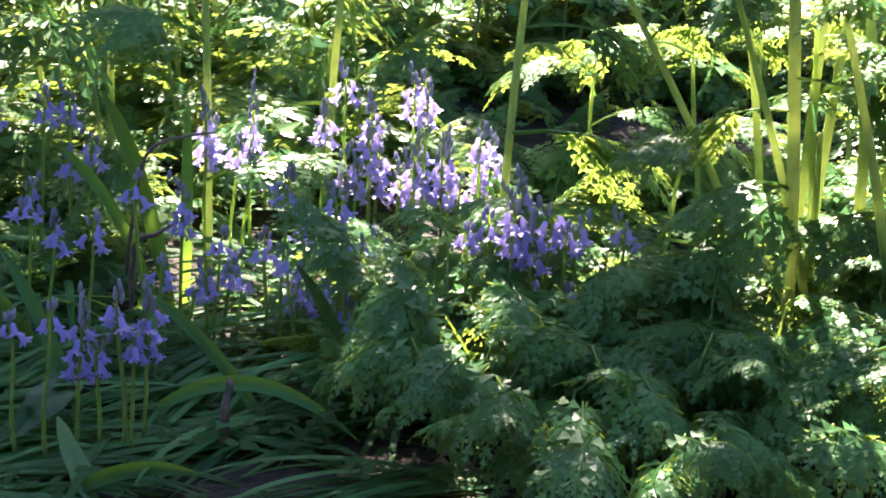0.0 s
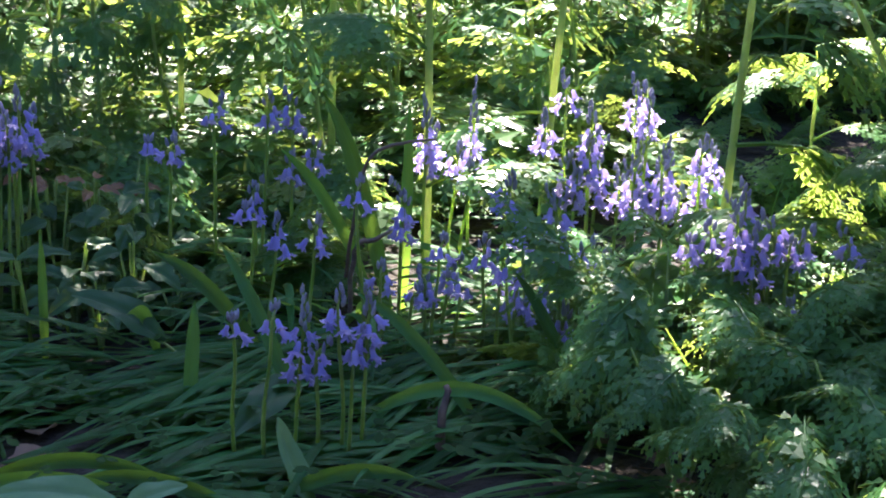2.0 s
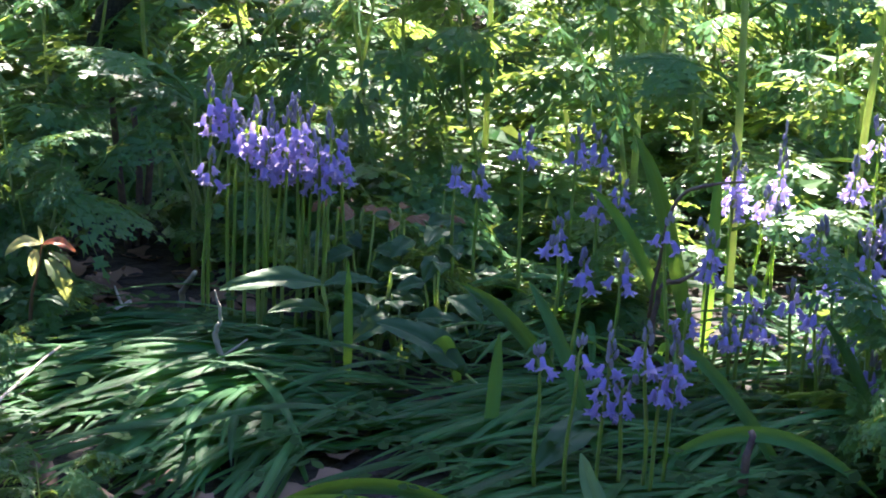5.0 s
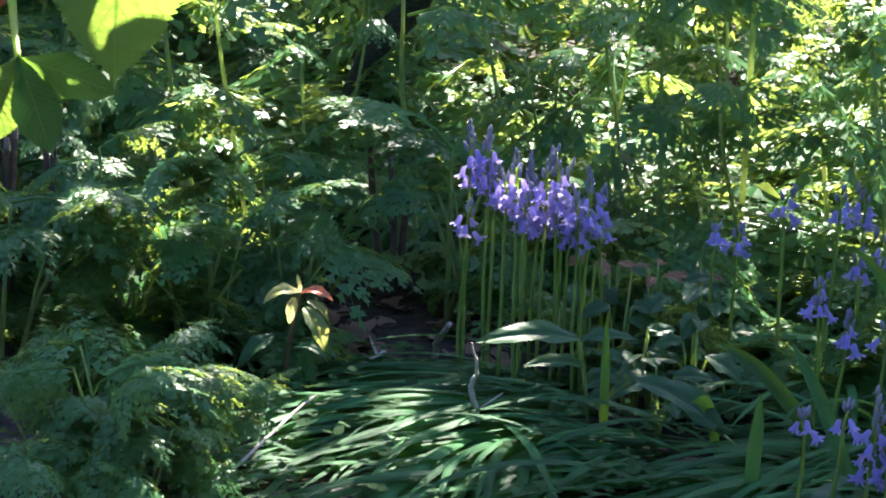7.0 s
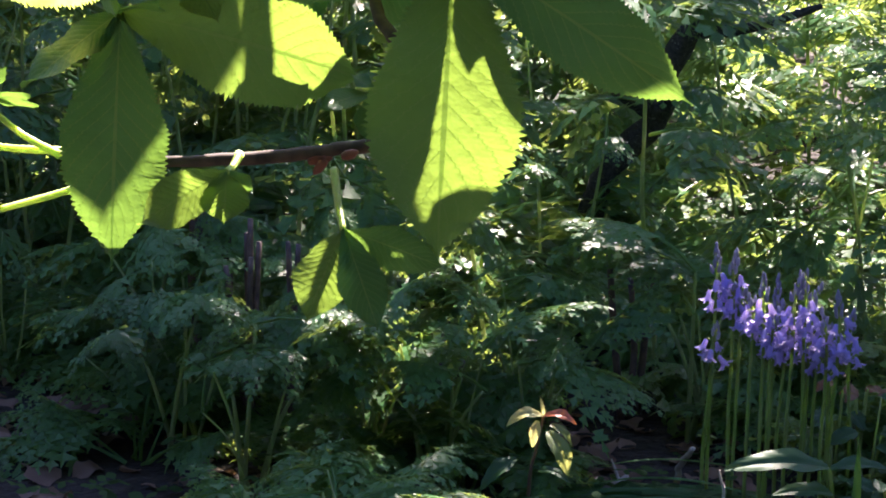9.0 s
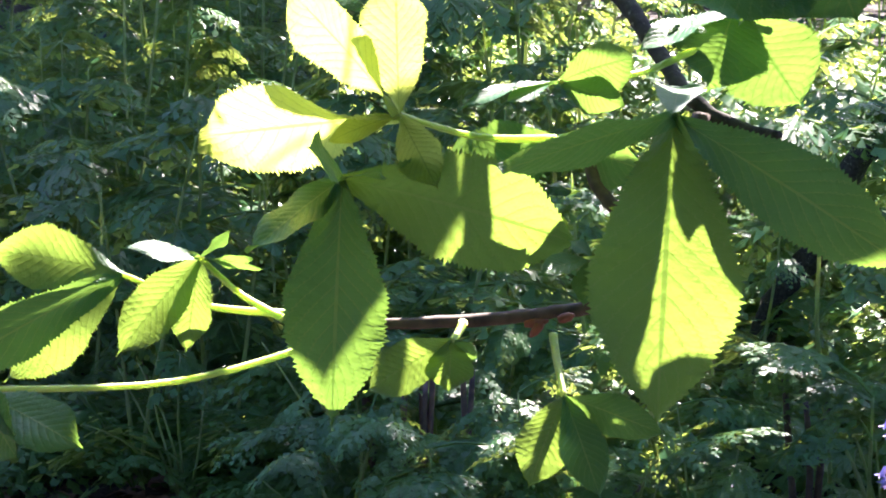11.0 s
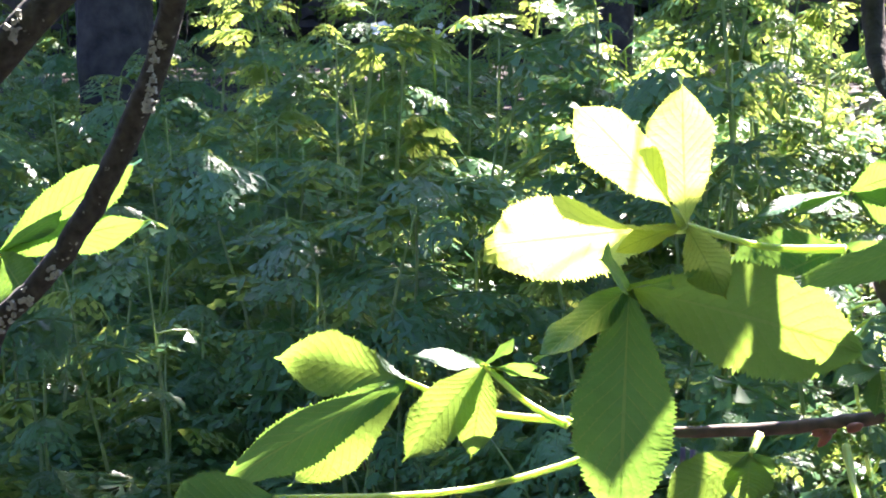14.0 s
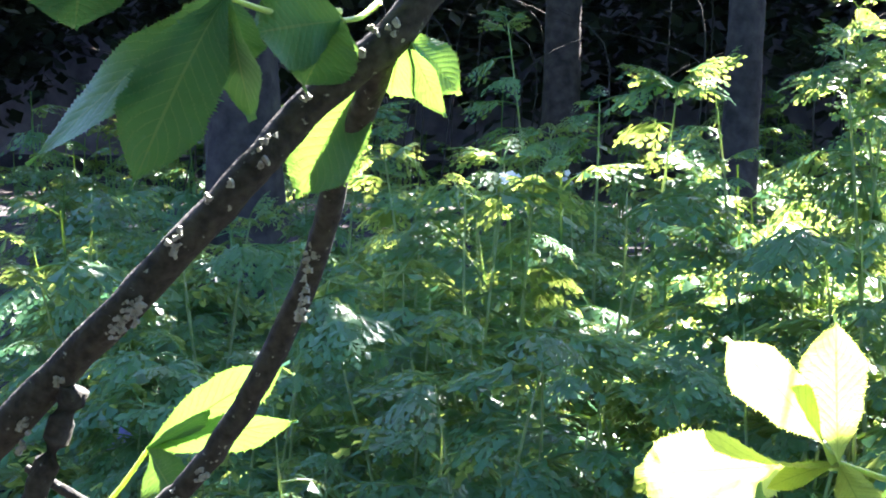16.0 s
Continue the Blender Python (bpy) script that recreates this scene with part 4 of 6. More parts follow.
for i, (a, b) in enumerate((((-1.0, 3.78, 0.1), (-1.148, 3.75, 0.366)), ((-1.02, 3.76, 0.12), (-1.101, 3.75, 0.231)), ((-1.031, 3.7, 0.028), (-1.141, 3.7, 0.132)), ((-1.37, 3.97, 0.0), (-1.478, 3.95, 0.262)), ((-1.36, 3.98, 0.0), (-1.438, 3.95, 0.27)),
                            ((-1.36, 3.97, 0.0), (-1.356, 3.95, 0.29)), ((-1.40, 3.92, 0.08), (-1.533, 3.9, 0.162)), ((-1.35, 3.96, 0.0), (-1.31, 3.94, 0.24)), ((-1.36, 3.95, 0.0), (-1.41, 3.93, 0.25)))):
    mid = (Vector(a) + Vector(b)) / 2 + Vector((0.01 * math.sin(i * 2.1), 0, 0.012))
    stick("thin straw-coloured dry stalk leaning in the parsley", [a, mid, b], [0.0026, 0.0022, 0.0012], 20 + i, SHOOT)


def stem_cluster(x, y, n, h, r0, wide, seed):
    c = new("old_stems")
    c.location = (x, y, 0)
    rs = random.Random(seed)
    for i in range(n):
        a = rs.uniform(0, 6.28)
        d = rs.uniform(0, wide)
        b = Vector((d * math.cos(a), d * math.sin(a), -0.01))
        t = b * 1.6 + Vector((rs.uniform(-0.03, 0.03), rs.uniform(-0.03, 0.03), h * rs.uniform(0.7, 1.1)))
        lp, lr = smooth_line([b, (b + t) / 2 + Vector((rs.uniform(-0.01, 0.01), 0, 0)), t], [r0 * 1.2, r0, r0 * 0.8], 4)
        part("stem", tube(lp, lr, 8, i, 0.1), PURPLE, c)
    return tagged(c, "cluster of dark purple-brown parsley stems", "plant stems", "dark stem clusters")


stem_cluster(-0.205, 3.9, 3, 0.34, 0.0065, 0.025, 1)
stem_cluster(-0.84, 3.72, 8, 0.36, 0.006, 0.06, 2)
stem_cluster(-0.63, 2.97, 2, 0.15, 0.006, 0.02, 3)
stem_cluster(-1.0, 3.95, 7, 0.4, 0.007, 0.06, 4)
stem_cluster(-0.53, 3.68, 4, 0.16, 0.006, 0.03, 5)


def dry_leaf(seed):
    r = random.Random(seed)
    V, F = [], []
    n = 8
    lobes = r.uniform(0.15, 0.4)
    for i in range(n + 1):
        u = i / n
        w = 0.38 * math.sin(math.pi * (u * 0.94 + 0.03)) * (1 + lobes * math.sin(11 * u + seed))
        for f in (-1, -0.5, 0, 0.5, 1):
            V.append(Vector((u, w * f, 0.12 + 0.3 * f * f * r.uniform(0.3, 1) * w + 0.12 * math.sin(5 * u + seed) + r.uniform(-0.02, 0.02))))
    for i in range(n):
        for k in range(4):
            F.append((i * 5 + k, i * 5 + k + 1, (i + 1) * 5 + k + 1, (i + 1) * 5 + k))
    return V, F


DRIES = [mesh_of("dry_leaf", dry_leaf(i), DRY) for i in range(6)]
rd = random.Random(77)


def litter(n, box, smin, smax):
    for _ in range(n):
        x, y = rd.uniform(box[0], box[1]), rd.uniform(box[2], box[3])
        s = rd.uniform(smin, smax)
        ob = new("dry_leaf", rd.choice(DRIES))
        ob.matrix_basis = Matrix.Translation((x, y, hill(x, y) - 0.04 * s)) @ Matrix.Rotation(rd.uniform(0, 6.28), 4, "Z") @ Matrix.Rotation(rd.uniform(-0.25, 0.25), 4, "X") @ Matrix.Scale(s, 4)
        tagged(ob, "curled brown dead leaf on the soil", "dead leaf", "leaf litter")


litter(50, (-1.5, -0.75, 3.3, 4.0), 0.04, 0.085)
litter(95, (-1.75, -1.15, 3.52, 4.1), 0.03, 0.075)
litter(40, (-1.0, -0.45, 2.85, 3.45), 0.025, 0.06)
litter(25, (-0.4, 0.05, 3.32, 3.6), 0.025, 0.055)
litter(45, (-0.45, 0.0, 3.5, 3.85), 0.035, 0.075)
litter(26, (-0.3, 0.15, 2.62, 3.0), 0.05, 0.09)
litter(26, (-0.75, -0.3, 2.75, 3.1), 0.05, 0.09)
litter(20, (0.6, 1.2, 2.45, 2.9), 0.05, 0.08)
litter(14, (0.2, 0.6, 2.9, 3.2), 0.04, 0.07)


def ground_cover():
    """Small seedlings and creeping leaves close to the soil."""
    r = random.Random(12)
    V, F = [], []
    for _ in range(5200):
        x, y = r.uniform(-2.2, 2.2), r.uniform(2.4, 5.6)
        if (-1.5 < x < -0.8 and 3.3 < y < 4.0 and r.random() < 0.8) or (-0.45 < x < 0.05 and 3.45 < y < 3.9 and r.random() < 0.85) or (1.2 < x < 2.2 and 3.75 < y < 4.7) or not in_view(x, y):
            continue
        h = r.uniform(0.01, 0.09)
        o = Vector((x, y, hill(x, y) + h))
        a0 = r.uniform(0, 6.28)
        for j in range(3):
            a = a0 + j * 2.1 + r.uniform(-0.3, 0.3)
            L = r.uniform(0.008, 0.022) if y < 3.2 else r.uniform(0.012, 0.03)
            d = Vector((math.cos(a), math.sin(a), r.uniform(-0.5, 0.3)))
            s = Vector((-math.sin(a), math.cos(a), r.uniform(-0.3, 0.3)))
            k = len(V)
            V.extend([o, o + d * L * 0.45 + s * L * 0.4, o + d * L * 0.75 + s * L * 0.3, o + d * L, o + d * L * 0.75 - s * L * 0.3, o + d * L * 0.45 - s * L * 0.4])
            F.extend([(k, k + 5, k + 4, k + 3), (k, k + 3, k + 2, k + 1)])
    return tagged(part("ground_cover", (V, F), COVER, smooth=False), "low green seedlings and creeping leaves over the soil", "ground cover", kind="stuff")


ground_cover()


def grass_fan(x, y, n, h, seed):
    g = new("grass_tuft")
    g.location = (x, y, 0)
    r = random.Random(seed)
    for i in range(n):
        a = r.uniform(0, 6.28)
        lean = r.uniform(0.1, 0.9)
        t = Vector((math.cos(a) * lean * h * 0.7, math.sin(a) * lean * h * 0.4, h * (1 - 0.35 * lean) * r.uniform(0.8, 1.1)))
        lp, lr = smooth_line([(0, 0, 0), t * 0.5 + Vector((0, 0, 0.03)), t], [0.0022, 0.0018, 0.0006], 4)
        part("blade", tube(lp, lr, 4), DRY if i % 3 == 0 else STALK, g)
    return tagged(g, "tuft of thin dry grass stems in shade", "grass tuft")


grass_fan(-1.53, 4.36, 16, 0.22, 3)

# ---- horse chestnut ----
PETIOLE = stemmy("petiole", (0.20, 0.30, 0.07), (0.32, 0.40, 0.14), 0.06)


def bark(name, dark, light, scale, lichen=True):
    m, n, out = nodes_of(name)
    g = noise_of(n, scale, 8)
    r = ramp_of(n, [(0.35, dark), (0.7, light)])
    n.links.new(g.outputs["Fac"], r.inputs[0])
    p = n.nodes.new("ShaderNodeBsdfPrincipled")
    p.inputs["Roughness"].default_value = 0.9
    colour = r.outputs[0]
    if lichen:
        g2 = noise_of(n, scale * 1.3, 5)
        mask = ramp_of(n, [(0.66, (0, 0, 0)), (0.72, (0.7, 0.7, 0.7))])
        n.links.new(g2.outputs["Fac"], mask.inputs[0])
        mx = n.nodes.new("ShaderNodeMix")
        mx.data_type = "RGBA"
        n.links.new(mask.outputs[0], mx.inputs[0])
        n.links.new(colour, mx.inputs[6])
        mx.inputs[7].default_value = (0.34, 0.36, 0.26, 1)
        colour = mx.outputs[2]
    n.links.new(colour, p.inputs["Base Color"])
    b = n.nodes.new("ShaderNodeBump")
    b.inputs["Strength"].default_value, b.inputs["Distance"].default_value = 0.7, 0.003 if lichen else 0.02
    n.links.new(g.outputs["Fac"], b.inputs["Height"])
    n.links.new(b.outputs[0], p.inputs["Normal"])
    n.links.new(p.outputs[0], out.inputs[0])
    return m


BRANCH = bark("chestnut_bark", (0.009, 0.0095, 0.006), (0.044, 0.045, 0.028), 150)
TWIGBARK = solid("twig_bark", [(0.3, (0.022, 0.015, 0.010)), (0.7, (0.09, 0.06, 0.038))], 120, 0.7, 0.4, 0.001)
TRUNK = bark("trunk_bark", (0.016, 0.015, 0.011), (0.062, 0.056, 0.042), 14, False)
chestnut = tagged(new("chestnut_tree"), "horse chestnut with drooping lichened branches and fresh leaves", "tree")


def veined(name, dark, light, glow, share):
    """A leaf with a midrib and slanting side veins, drawn from its own map: u along, v across."""
    m, n, out = nodes_of(name)
    uv = n.nodes.new("ShaderNodeTexCoord")
    sep = n.nodes.new("ShaderNodeSeparateXYZ")
    n.links.new(uv.outputs["UV"], sep.inputs[0])

    def calc(op, a, b=None, c=None):
        k = n.nodes.new("ShaderNodeMath")
        k.operation = op
        for i, v in enumerate((a, b, c)):
            if v is None:
                continue
            if isinstance(v, (int, float)):
                k.inputs[i].default_value = v
            else:
                n.links.new(v, k.inputs[i])
        return k.outputs[0]

    across = calc("ABSOLUTE", calc("MULTIPLY_ADD", sep.outputs[1], 2.0, -1.0))
    wave = calc("FRACT", calc("SUBTRACT", calc("MULTIPLY", calc("POWER", sep.outputs[0], 0.85), 15.0), calc("MULTIPLY", across, 3.2)))
    side = calc("LESS_THAN", calc("ABSOLUTE", calc("SUBTRACT", wave, 0.5)), 0.045)
    mid = calc("LESS_THAN", across, 0.035)
    vein = calc("MAXIMUM", calc("MULTIPLY", side, 0.75), mid)
    ridge = calc("ABSOLUTE", calc("SUBTRACT", wave, 0.5))
    grain = noise_of(n, 35.0, 6)
    fine = noise_of(n, 260.0, 3)
    base = ramp_of(n, [(0.3, dark), (0.7, light)])
    n.links.new(grain.outputs["Fac"], base.inputs[0])
    col = n.nodes.new("ShaderNodeMix")
    col.data_type = "RGBA"
    n.links.new(calc("MULTIPLY", vein, 0.85), col.inputs[0])
    n.links.new(base.outputs[0], col.inputs[6])
    col.inputs[7].default_value = (0.16, 0.25, 0.07, 1)
    p = n.nodes.new("ShaderNodeBsdfPrincipled")
    p.inputs["Roughness"].default_value = 0.42
    p.inputs["Specular IOR Level"].default_value = 0.3
    n.links.new(col.outputs[2], p.inputs["Base Color"])
    thru = n.nodes.new("ShaderNodeMix")
    thru.data_type = "RGBA"
    n.links.new(calc("ADD", calc("MULTIPLY", vein, 0.7), calc("MULTIPLY", fine.outputs["Fac"], 0.3)), thru.inputs[0])
    thru.inputs[6].default_value = (*glow, 1)
    thru.inputs[7].default_value = (glow[0] * 0.35, glow[1] * 0.42, glow[2] * 0.3, 1)
    t = n.nodes.new("ShaderNodeBsdfTranslucent")
    n.links.new(thru.outputs[2], t.inputs["Color"])
    b = n.nodes.new("ShaderNodeBump")
    b.inputs["Strength"].default_value, b.inputs["Distance"].default_value = 0.7, 0.0012
    quilt = calc("MULTIPLY", calc("MINIMUM", ridge, 0.3), -0.5)
    n.links.new(calc("ADD", calc("ADD", calc("MULTIPLY", vein, -0.4), quilt), calc("ADD", calc("MULTIPLY", fine.outputs["Fac"], 0.5), calc("MULTIPLY", grain.outputs["Fac"], 1.2))), b.inputs["Height"])
    n.links.new(b.outputs[0], p.inputs["Normal"])
    n.links.new(b.outputs[0], t.inputs["Normal"])
    mx = n.nodes.new("ShaderNodeMixShader")
    mx.inputs[0].default_value = share
    n.links.new(p.outputs[0], mx.inputs[1])
    n.links.new(t.outputs[0], mx.inputs[2])
    n.links.new(mx.outputs[0], out.inputs[0])
    return m


CHEST = veined("chestnut_leaf", (0.014, 0.084, 0.032), (0.028, 0.12, 0.044), (0.34, 0.63, 0.07), 0.20)
# Brighter copy of the chestnut leaf: sunlight put into the colour of lit leaflets.
LIT_CHEST = veined("lit_chestnut_leaf", (0.022, 0.09, 0.028), (0.04, 0.125, 0.038), (0.43, 0.68, 0.075), 0.27)
# Brightest copy, its colour raised for the one leaf in full glare.
SUN_CHEST = veined("sunlit_chestnut_leaf", (0.05, 0.12, 0.03), (0.08, 0.17, 0.045), (0.60, 0.72, 0.11), 0.5)


def chestnut_leaflet(hub, tip, width, tilt, seed, material=CHEST):
    """A toothed leaflet from hub to tip, broadest beyond the middle, as a mesh with its map."""
    r = random.Random(seed)
    h, t = Vector(hub), Vector(tip)
    L = (t - h).length
    x = (t - h).normalized()
    view = (Vector((0.25, -1, 0.1)), -SUN_DIR, Vector((0.2, -0.5, 0.84)), Vector((0, -0.1, 1)))[int(tilt // 100)] if tilt > 0 else Vector((0.25, -1, 0.1))
    tilt = tilt % 100 if tilt > 0 else tilt
    z = (view - x * view.dot(x)).normalized()
    y = z.cross(x)
    q = Matrix.Rotation(radians(tilt), 3, x)
    y, z = q @ y, q @ z
    n, c = 110, 4
    V, F, UV = [], [], []
    sag = r.uniform(0.02, 0.07) * L
    wave = r.uniform(0.5, 1.0)
    curve = r.uniform(0.0, 0.07)
    for i in range(n + 1):
        u = i / n
        if u < 0.62:
            w = 0.06 + 0.94 * math.sin(u / 0.62 * math.pi / 2) ** 1.15
        else:
            v = (u - 0.62) / 0.38
            w = max((1 - (v / 0.9) ** 2.0) * (1 - 0.15 * v), 0.22 * (1 - v) ** 0.7) if v < 0.88 else 0.22 * (1 - v) ** 0.7
        tooth = (0.075 if i % 2 else -0.03) * (1.5 if i % 6 < 2 else 0.7) * (1 if 0.12 < u < 0.95 else 0) * r.uniform(0.4, 1.3)
        hw = width * 0.5 * (w * (1 + 0.03 * math.sin(17 * u + seed) + 0.02 * math.sin(39 * u + 2.3 * seed)) + tooth * (0.5 + 0.5 * w))
        for k in range(-c, c + 1):
            f = k / c
            pleat = math.sin((u ** 0.85 * 15 - abs(f) * 3.2) * 2 * math.pi) * 0.0014 * width * min(1, 4 * abs(f))
            fold = abs(f) * hw * 0.13
            edge = wave * 0.12 * width * f * f * math.sin(5 * u + 2.0 * (f > 0) + seed) + 0.035 * width * f * math.sin(13 * u + 1.7 * seed) - curve * L * u * u
            V.append(h + x * (L * (u - 0.015 * abs(f) * (1 - u))) + y * (hw * f) + z * (fold + pleat + edge) + Vector((0, 0, sag * 2 * u * (1 - u))))
            UV.append((u, f * 0.5 + 0.5))
    m = 2 * c + 1
    for i in range(n):
        for k in range(m - 1):
            F.append((i * m + k, i * m + k + 1, (i + 1) * m + k + 1, (i + 1) * m + k))
    me = mesh_of("leaflet", (V, F), material)
    layer = me.uv_layers.new(name="map")
    for loop in me.loops:
        layer.data[loop.index].uv = UV[loop.vertex_index]
    return me


count = [0]


def chestnut_leaf(hub, base, leaflets, material=CHEST):
    """A palmate leaf: the stalk from base to hub, and leaflets (tip, width, tilt), with a blade coloured brighter for
    sunlight where a fourth entry names one.
    """
    h, b = Vector(hub), Vector(base)
    mid = (h + b) / 2 - Vector((0, 0, 0.06 * (h - b).length))
    lp, lr = smooth_line([b, mid, h], [0.0022, 0.0017, 0.0015], 5)
    leaf = part("leaf", tube(lp, lr, 8), PETIOLE, chestnut, "fresh green palmate leaf on a pale stalk, visible or added for shade" if material == CHEST else "pale yellow-green palmate leaf, brightened in colour for full sunlight")
    for tip, width, tilt, *own in leaflets:
        count[0] += 1
        blade = own[0] if own else material
        data = chestnut_leaflet(hub, tip, width, tilt, count[0], blade)
        part("leaflet", data, blade, leaf)


def bough(name, points):
    lp, lr = smooth_line([p for p, _ in points], [r for _, r in points], 6)
    rb = random.Random(len(lp))
    lp = [p + Vector((rb.gauss(0, 0.06), rb.gauss(0, 0.06), rb.gauss(0, 0.06))) * r for p, r in zip(lp, lr)]
    part(name, tube(lp, [q * 0.93 for q in lr], 14, 3, 0.13), BRANCH if name == "branch" else TWIGBARK, chestnut)


part("trunk", tube(*smooth_line([(-2.6, 0.0, -0.1), (-2.6, 0.0, 0.3), (-2.55, 0.05, 1.5), (-2.3, 0.1, 2.7), (-2.2, 0.1, 5.0)], [0.32, 0.24, 0.2, 0.18, 0.12], 6), 16, 5, 0.15), TRUNK, chestnut)
bough("branch", [((-0.951, 1.160, 1.022), 0.0110), ((-0.881, 1.170, 1.094), 0.0115), ((-0.803, 1.170, 1.169), 0.0112), ((-0.735, 1.180, 1.239), 0.0108), ((-0.696, 1.200, 1.286), 0.0110), ((-0.646, 1.220, 1.335), 0.0115), ((-0.610, 1.250, 1.420), 0.0130), ((-0.570, 1.270, 1.560), 0.0150), ((-0.700, 1.100, 2.100), 0.0250), ((-1.500, 0.500, 2.600), 0.0600), ((-2.300, 0.100, 2.700), 0.0900)])
bough("branch", [((-0.871, 1.300, 0.915), 0.0052), ((-0.864, 1.300, 0.965), 0.0060), ((-0.853, 1.300, 1.014), 0.0072), ((-0.829, 1.300, 1.037), 0.0078), ((-0.801, 1.300, 1.070), 0.0080), ((-0.768, 1.300, 1.120), 0.0085), ((-0.731, 1.290, 1.191), 0.0080), ((-0.709, 1.270, 1.244), 0.0085), ((-0.663, 1.230, 1.317), 0.0090), ((-0.646, 1.220, 1.335), 0.0100)])
bough("branch", [((-0.940, 1.310, 1.045), 0.0028), ((-0.903, 1.305, 1.029), 0.0040), ((-0.873, 1.300, 1.018), 0.0050), ((-0.848, 1.300, 1.020), 0.0060)])
bough("branch", [((-0.866, 1.160, 1.034), 0.0060), ((-0.855, 1.160, 1.061), 0.0075), ((-0.833, 1.170, 1.123), 0.0095)])
bough("branch", [((-0.570, 1.270, 1.600), 0.0080), ((-0.420, 1.280, 1.600), 0.0080), ((-0.330, 1.300, 1.420), 0.0080), ((-0.320, 1.300, 1.270), 0.0077), ((-0.318, 1.300, 1.214), 0.0071), ((-0.312, 1.280, 1.175), 0.0061), ((-0.291, 1.250, 1.150), 0.0052), ((-0.259, 1.200, 1.114), 0.0046), ((-0.235, 1.190, 1.101), 0.0037), ((-0.213, 1.170, 1.099), 0.0025)])
bough("twig", [((-0.308, 1.170, 1.087), 0.0030), ((-0.301, 1.160, 1.072), 0.0035), ((-0.283, 1.150, 1.057), 0.0040), ((-0.267, 1.170, 1.046), 0.0040), ((-0.252, 1.190, 1.107), 0.0050)])
bough("twig", [((-0.457, 1.140, 1.001), 0.0018), ((-0.406, 1.140, 1.004), 0.0030), ((-0.367, 1.140, 1.007), 0.0036), ((-0.332, 1.140, 1.011), 0.0036), ((-0.299, 1.145, 1.017), 0.0038), ((-0.283, 1.150, 1.032), 0.0040), ((-0.275, 1.160, 1.047), 0.0040)])
chestnut_leaf((-0.398, 1.140, 1.110), (-0.319, 1.130, 1.101), [((-0.504, 1.150, 1.091), 0.070, 100), ((-0.456, 1.150, 1.170), 0.046, 100), ((-0.402, 1.150, 1.183), 0.034, 100), ((-0.376, 1.120, 1.077), 0.024, 20), ((-0.432, 1.125, 1.098), 0.012, 20)], SUN_CHEST)
chestnut_leaf((-0.425, 1.130, 1.079), (-0.452, 1.120, 1.015), [((-0.426, 1.100, 0.958), 0.05, 10), ((-0.304, 1.120, 1.050), 0.056, 5, LIT_CHEST), ((-0.469, 1.110, 1.044), 0.032, 55), ((-0.430, 1.080, 1.102), 0.025, 60), ((-0.399, 1.100, 1.086), 0.02, 75)])
chestnut_leaf((-0.260, 1.090, 1.118), (-0.292, 1.150, 1.098), [((-0.262, 1.047, 0.980), 0.069, 8, LIT_CHEST), ((-0.329, 1.030, 1.097), 0.036, -50), ((-0.149, 1.070, 1.050), 0.04, 12), ((-0.185, 1.120, 1.071), 0.026, -50), ((-0.262, 1.185, 1.125), 0.022, 300)])
chestnut_leaf((-0.237, 1.200, 1.159), (-0.215, 1.220, 1.173), [((-0.284, 1.170, 1.141), 0.022, 60), ((-0.249, 1.180, 1.122), 0.05, 15), ((-0.202, 1.200, 1.109), 0.05, 20)])
chestnut_leaf((-0.199, 1.170, 1.204), (-0.177, 1.200, 1.225), [((-0.260, 1.130, 1.166), 0.06, 25), ((-0.233, 1.150, 1.155), 0.05, 15), ((-0.177, 1.150, 1.157), 0.06, 15)])
chestnut_leaf((-0.316, 1.120, 1.130), (-0.245, 1.200, 1.144), [((-0.279, 1.120, 1.142), 0.027, 20), ((-0.361, 1.100, 1.122), 0.012, 70), ((-0.340, 1.100, 1.122), 0.014, 65), ((-0.284, 1.120, 1.117), 0.02, 40)])
chestnut_leaf((-0.323, 1.170, 1.095), (-0.278, 1.190, 1.097), [((-0.374, 1.160, 1.071), 0.045, 30), ((-0.398, 1.200, 1.063), 0.04, 30), ((-0.277, 1.160, 1.080), 0.035, 40)])
chestnut_leaf((-0.552, 1.170, 1.019), (-0.457, 1.140, 1.008), [((-0.623, 1.160, 1.032), 0.034, 14, LIT_CHEST), ((-0.647, 1.120, 0.966), 0.034, -25), ((-0.618, 1.160, 0.961), 0.036, 20, LIT_CHEST)])
chestnut_leaf((-0.504, 1.150, 1.033), (-0.457, 1.130, 1.008), [((-0.536, 1.120, 1.044), 0.016, 65), ((-0.545, 1.130, 0.985), 0.03, 20, LIT_CHEST), ((-0.511, 1.140, 0.985), 0.023, 15, LIT_CHEST), ((-0.488, 1.150, 1.047), 0.01, 50), ((-0.477, 1.150, 1.031), 0.012, 60), ((-0.465, 1.130, 1.030), 0.01, 70)])
chestnut_leaf((-0.577, 1.020, 0.994), (-0.412, 1.150, 1.002), [((-0.629, 1.000, 0.981), 0.04, 30), ((-0.518, 1.000, 0.974), 0.03, -45), ((-0.549, 1.000, 0.966), 0.035, 30), ((-0.607, 1.000, 0.955), 0.05, 20)])
chestnut_leaf((-0.305, 1.050, 0.994), (-0.315, 1.090, 1.013), [((-0.319, 1.030, 0.955), 0.025, 15, LIT_CHEST), ((-0.285, 1.021, 0.955), 0.021, 10), ((-0.258, 1.040, 0.978), 0.023, 35)])
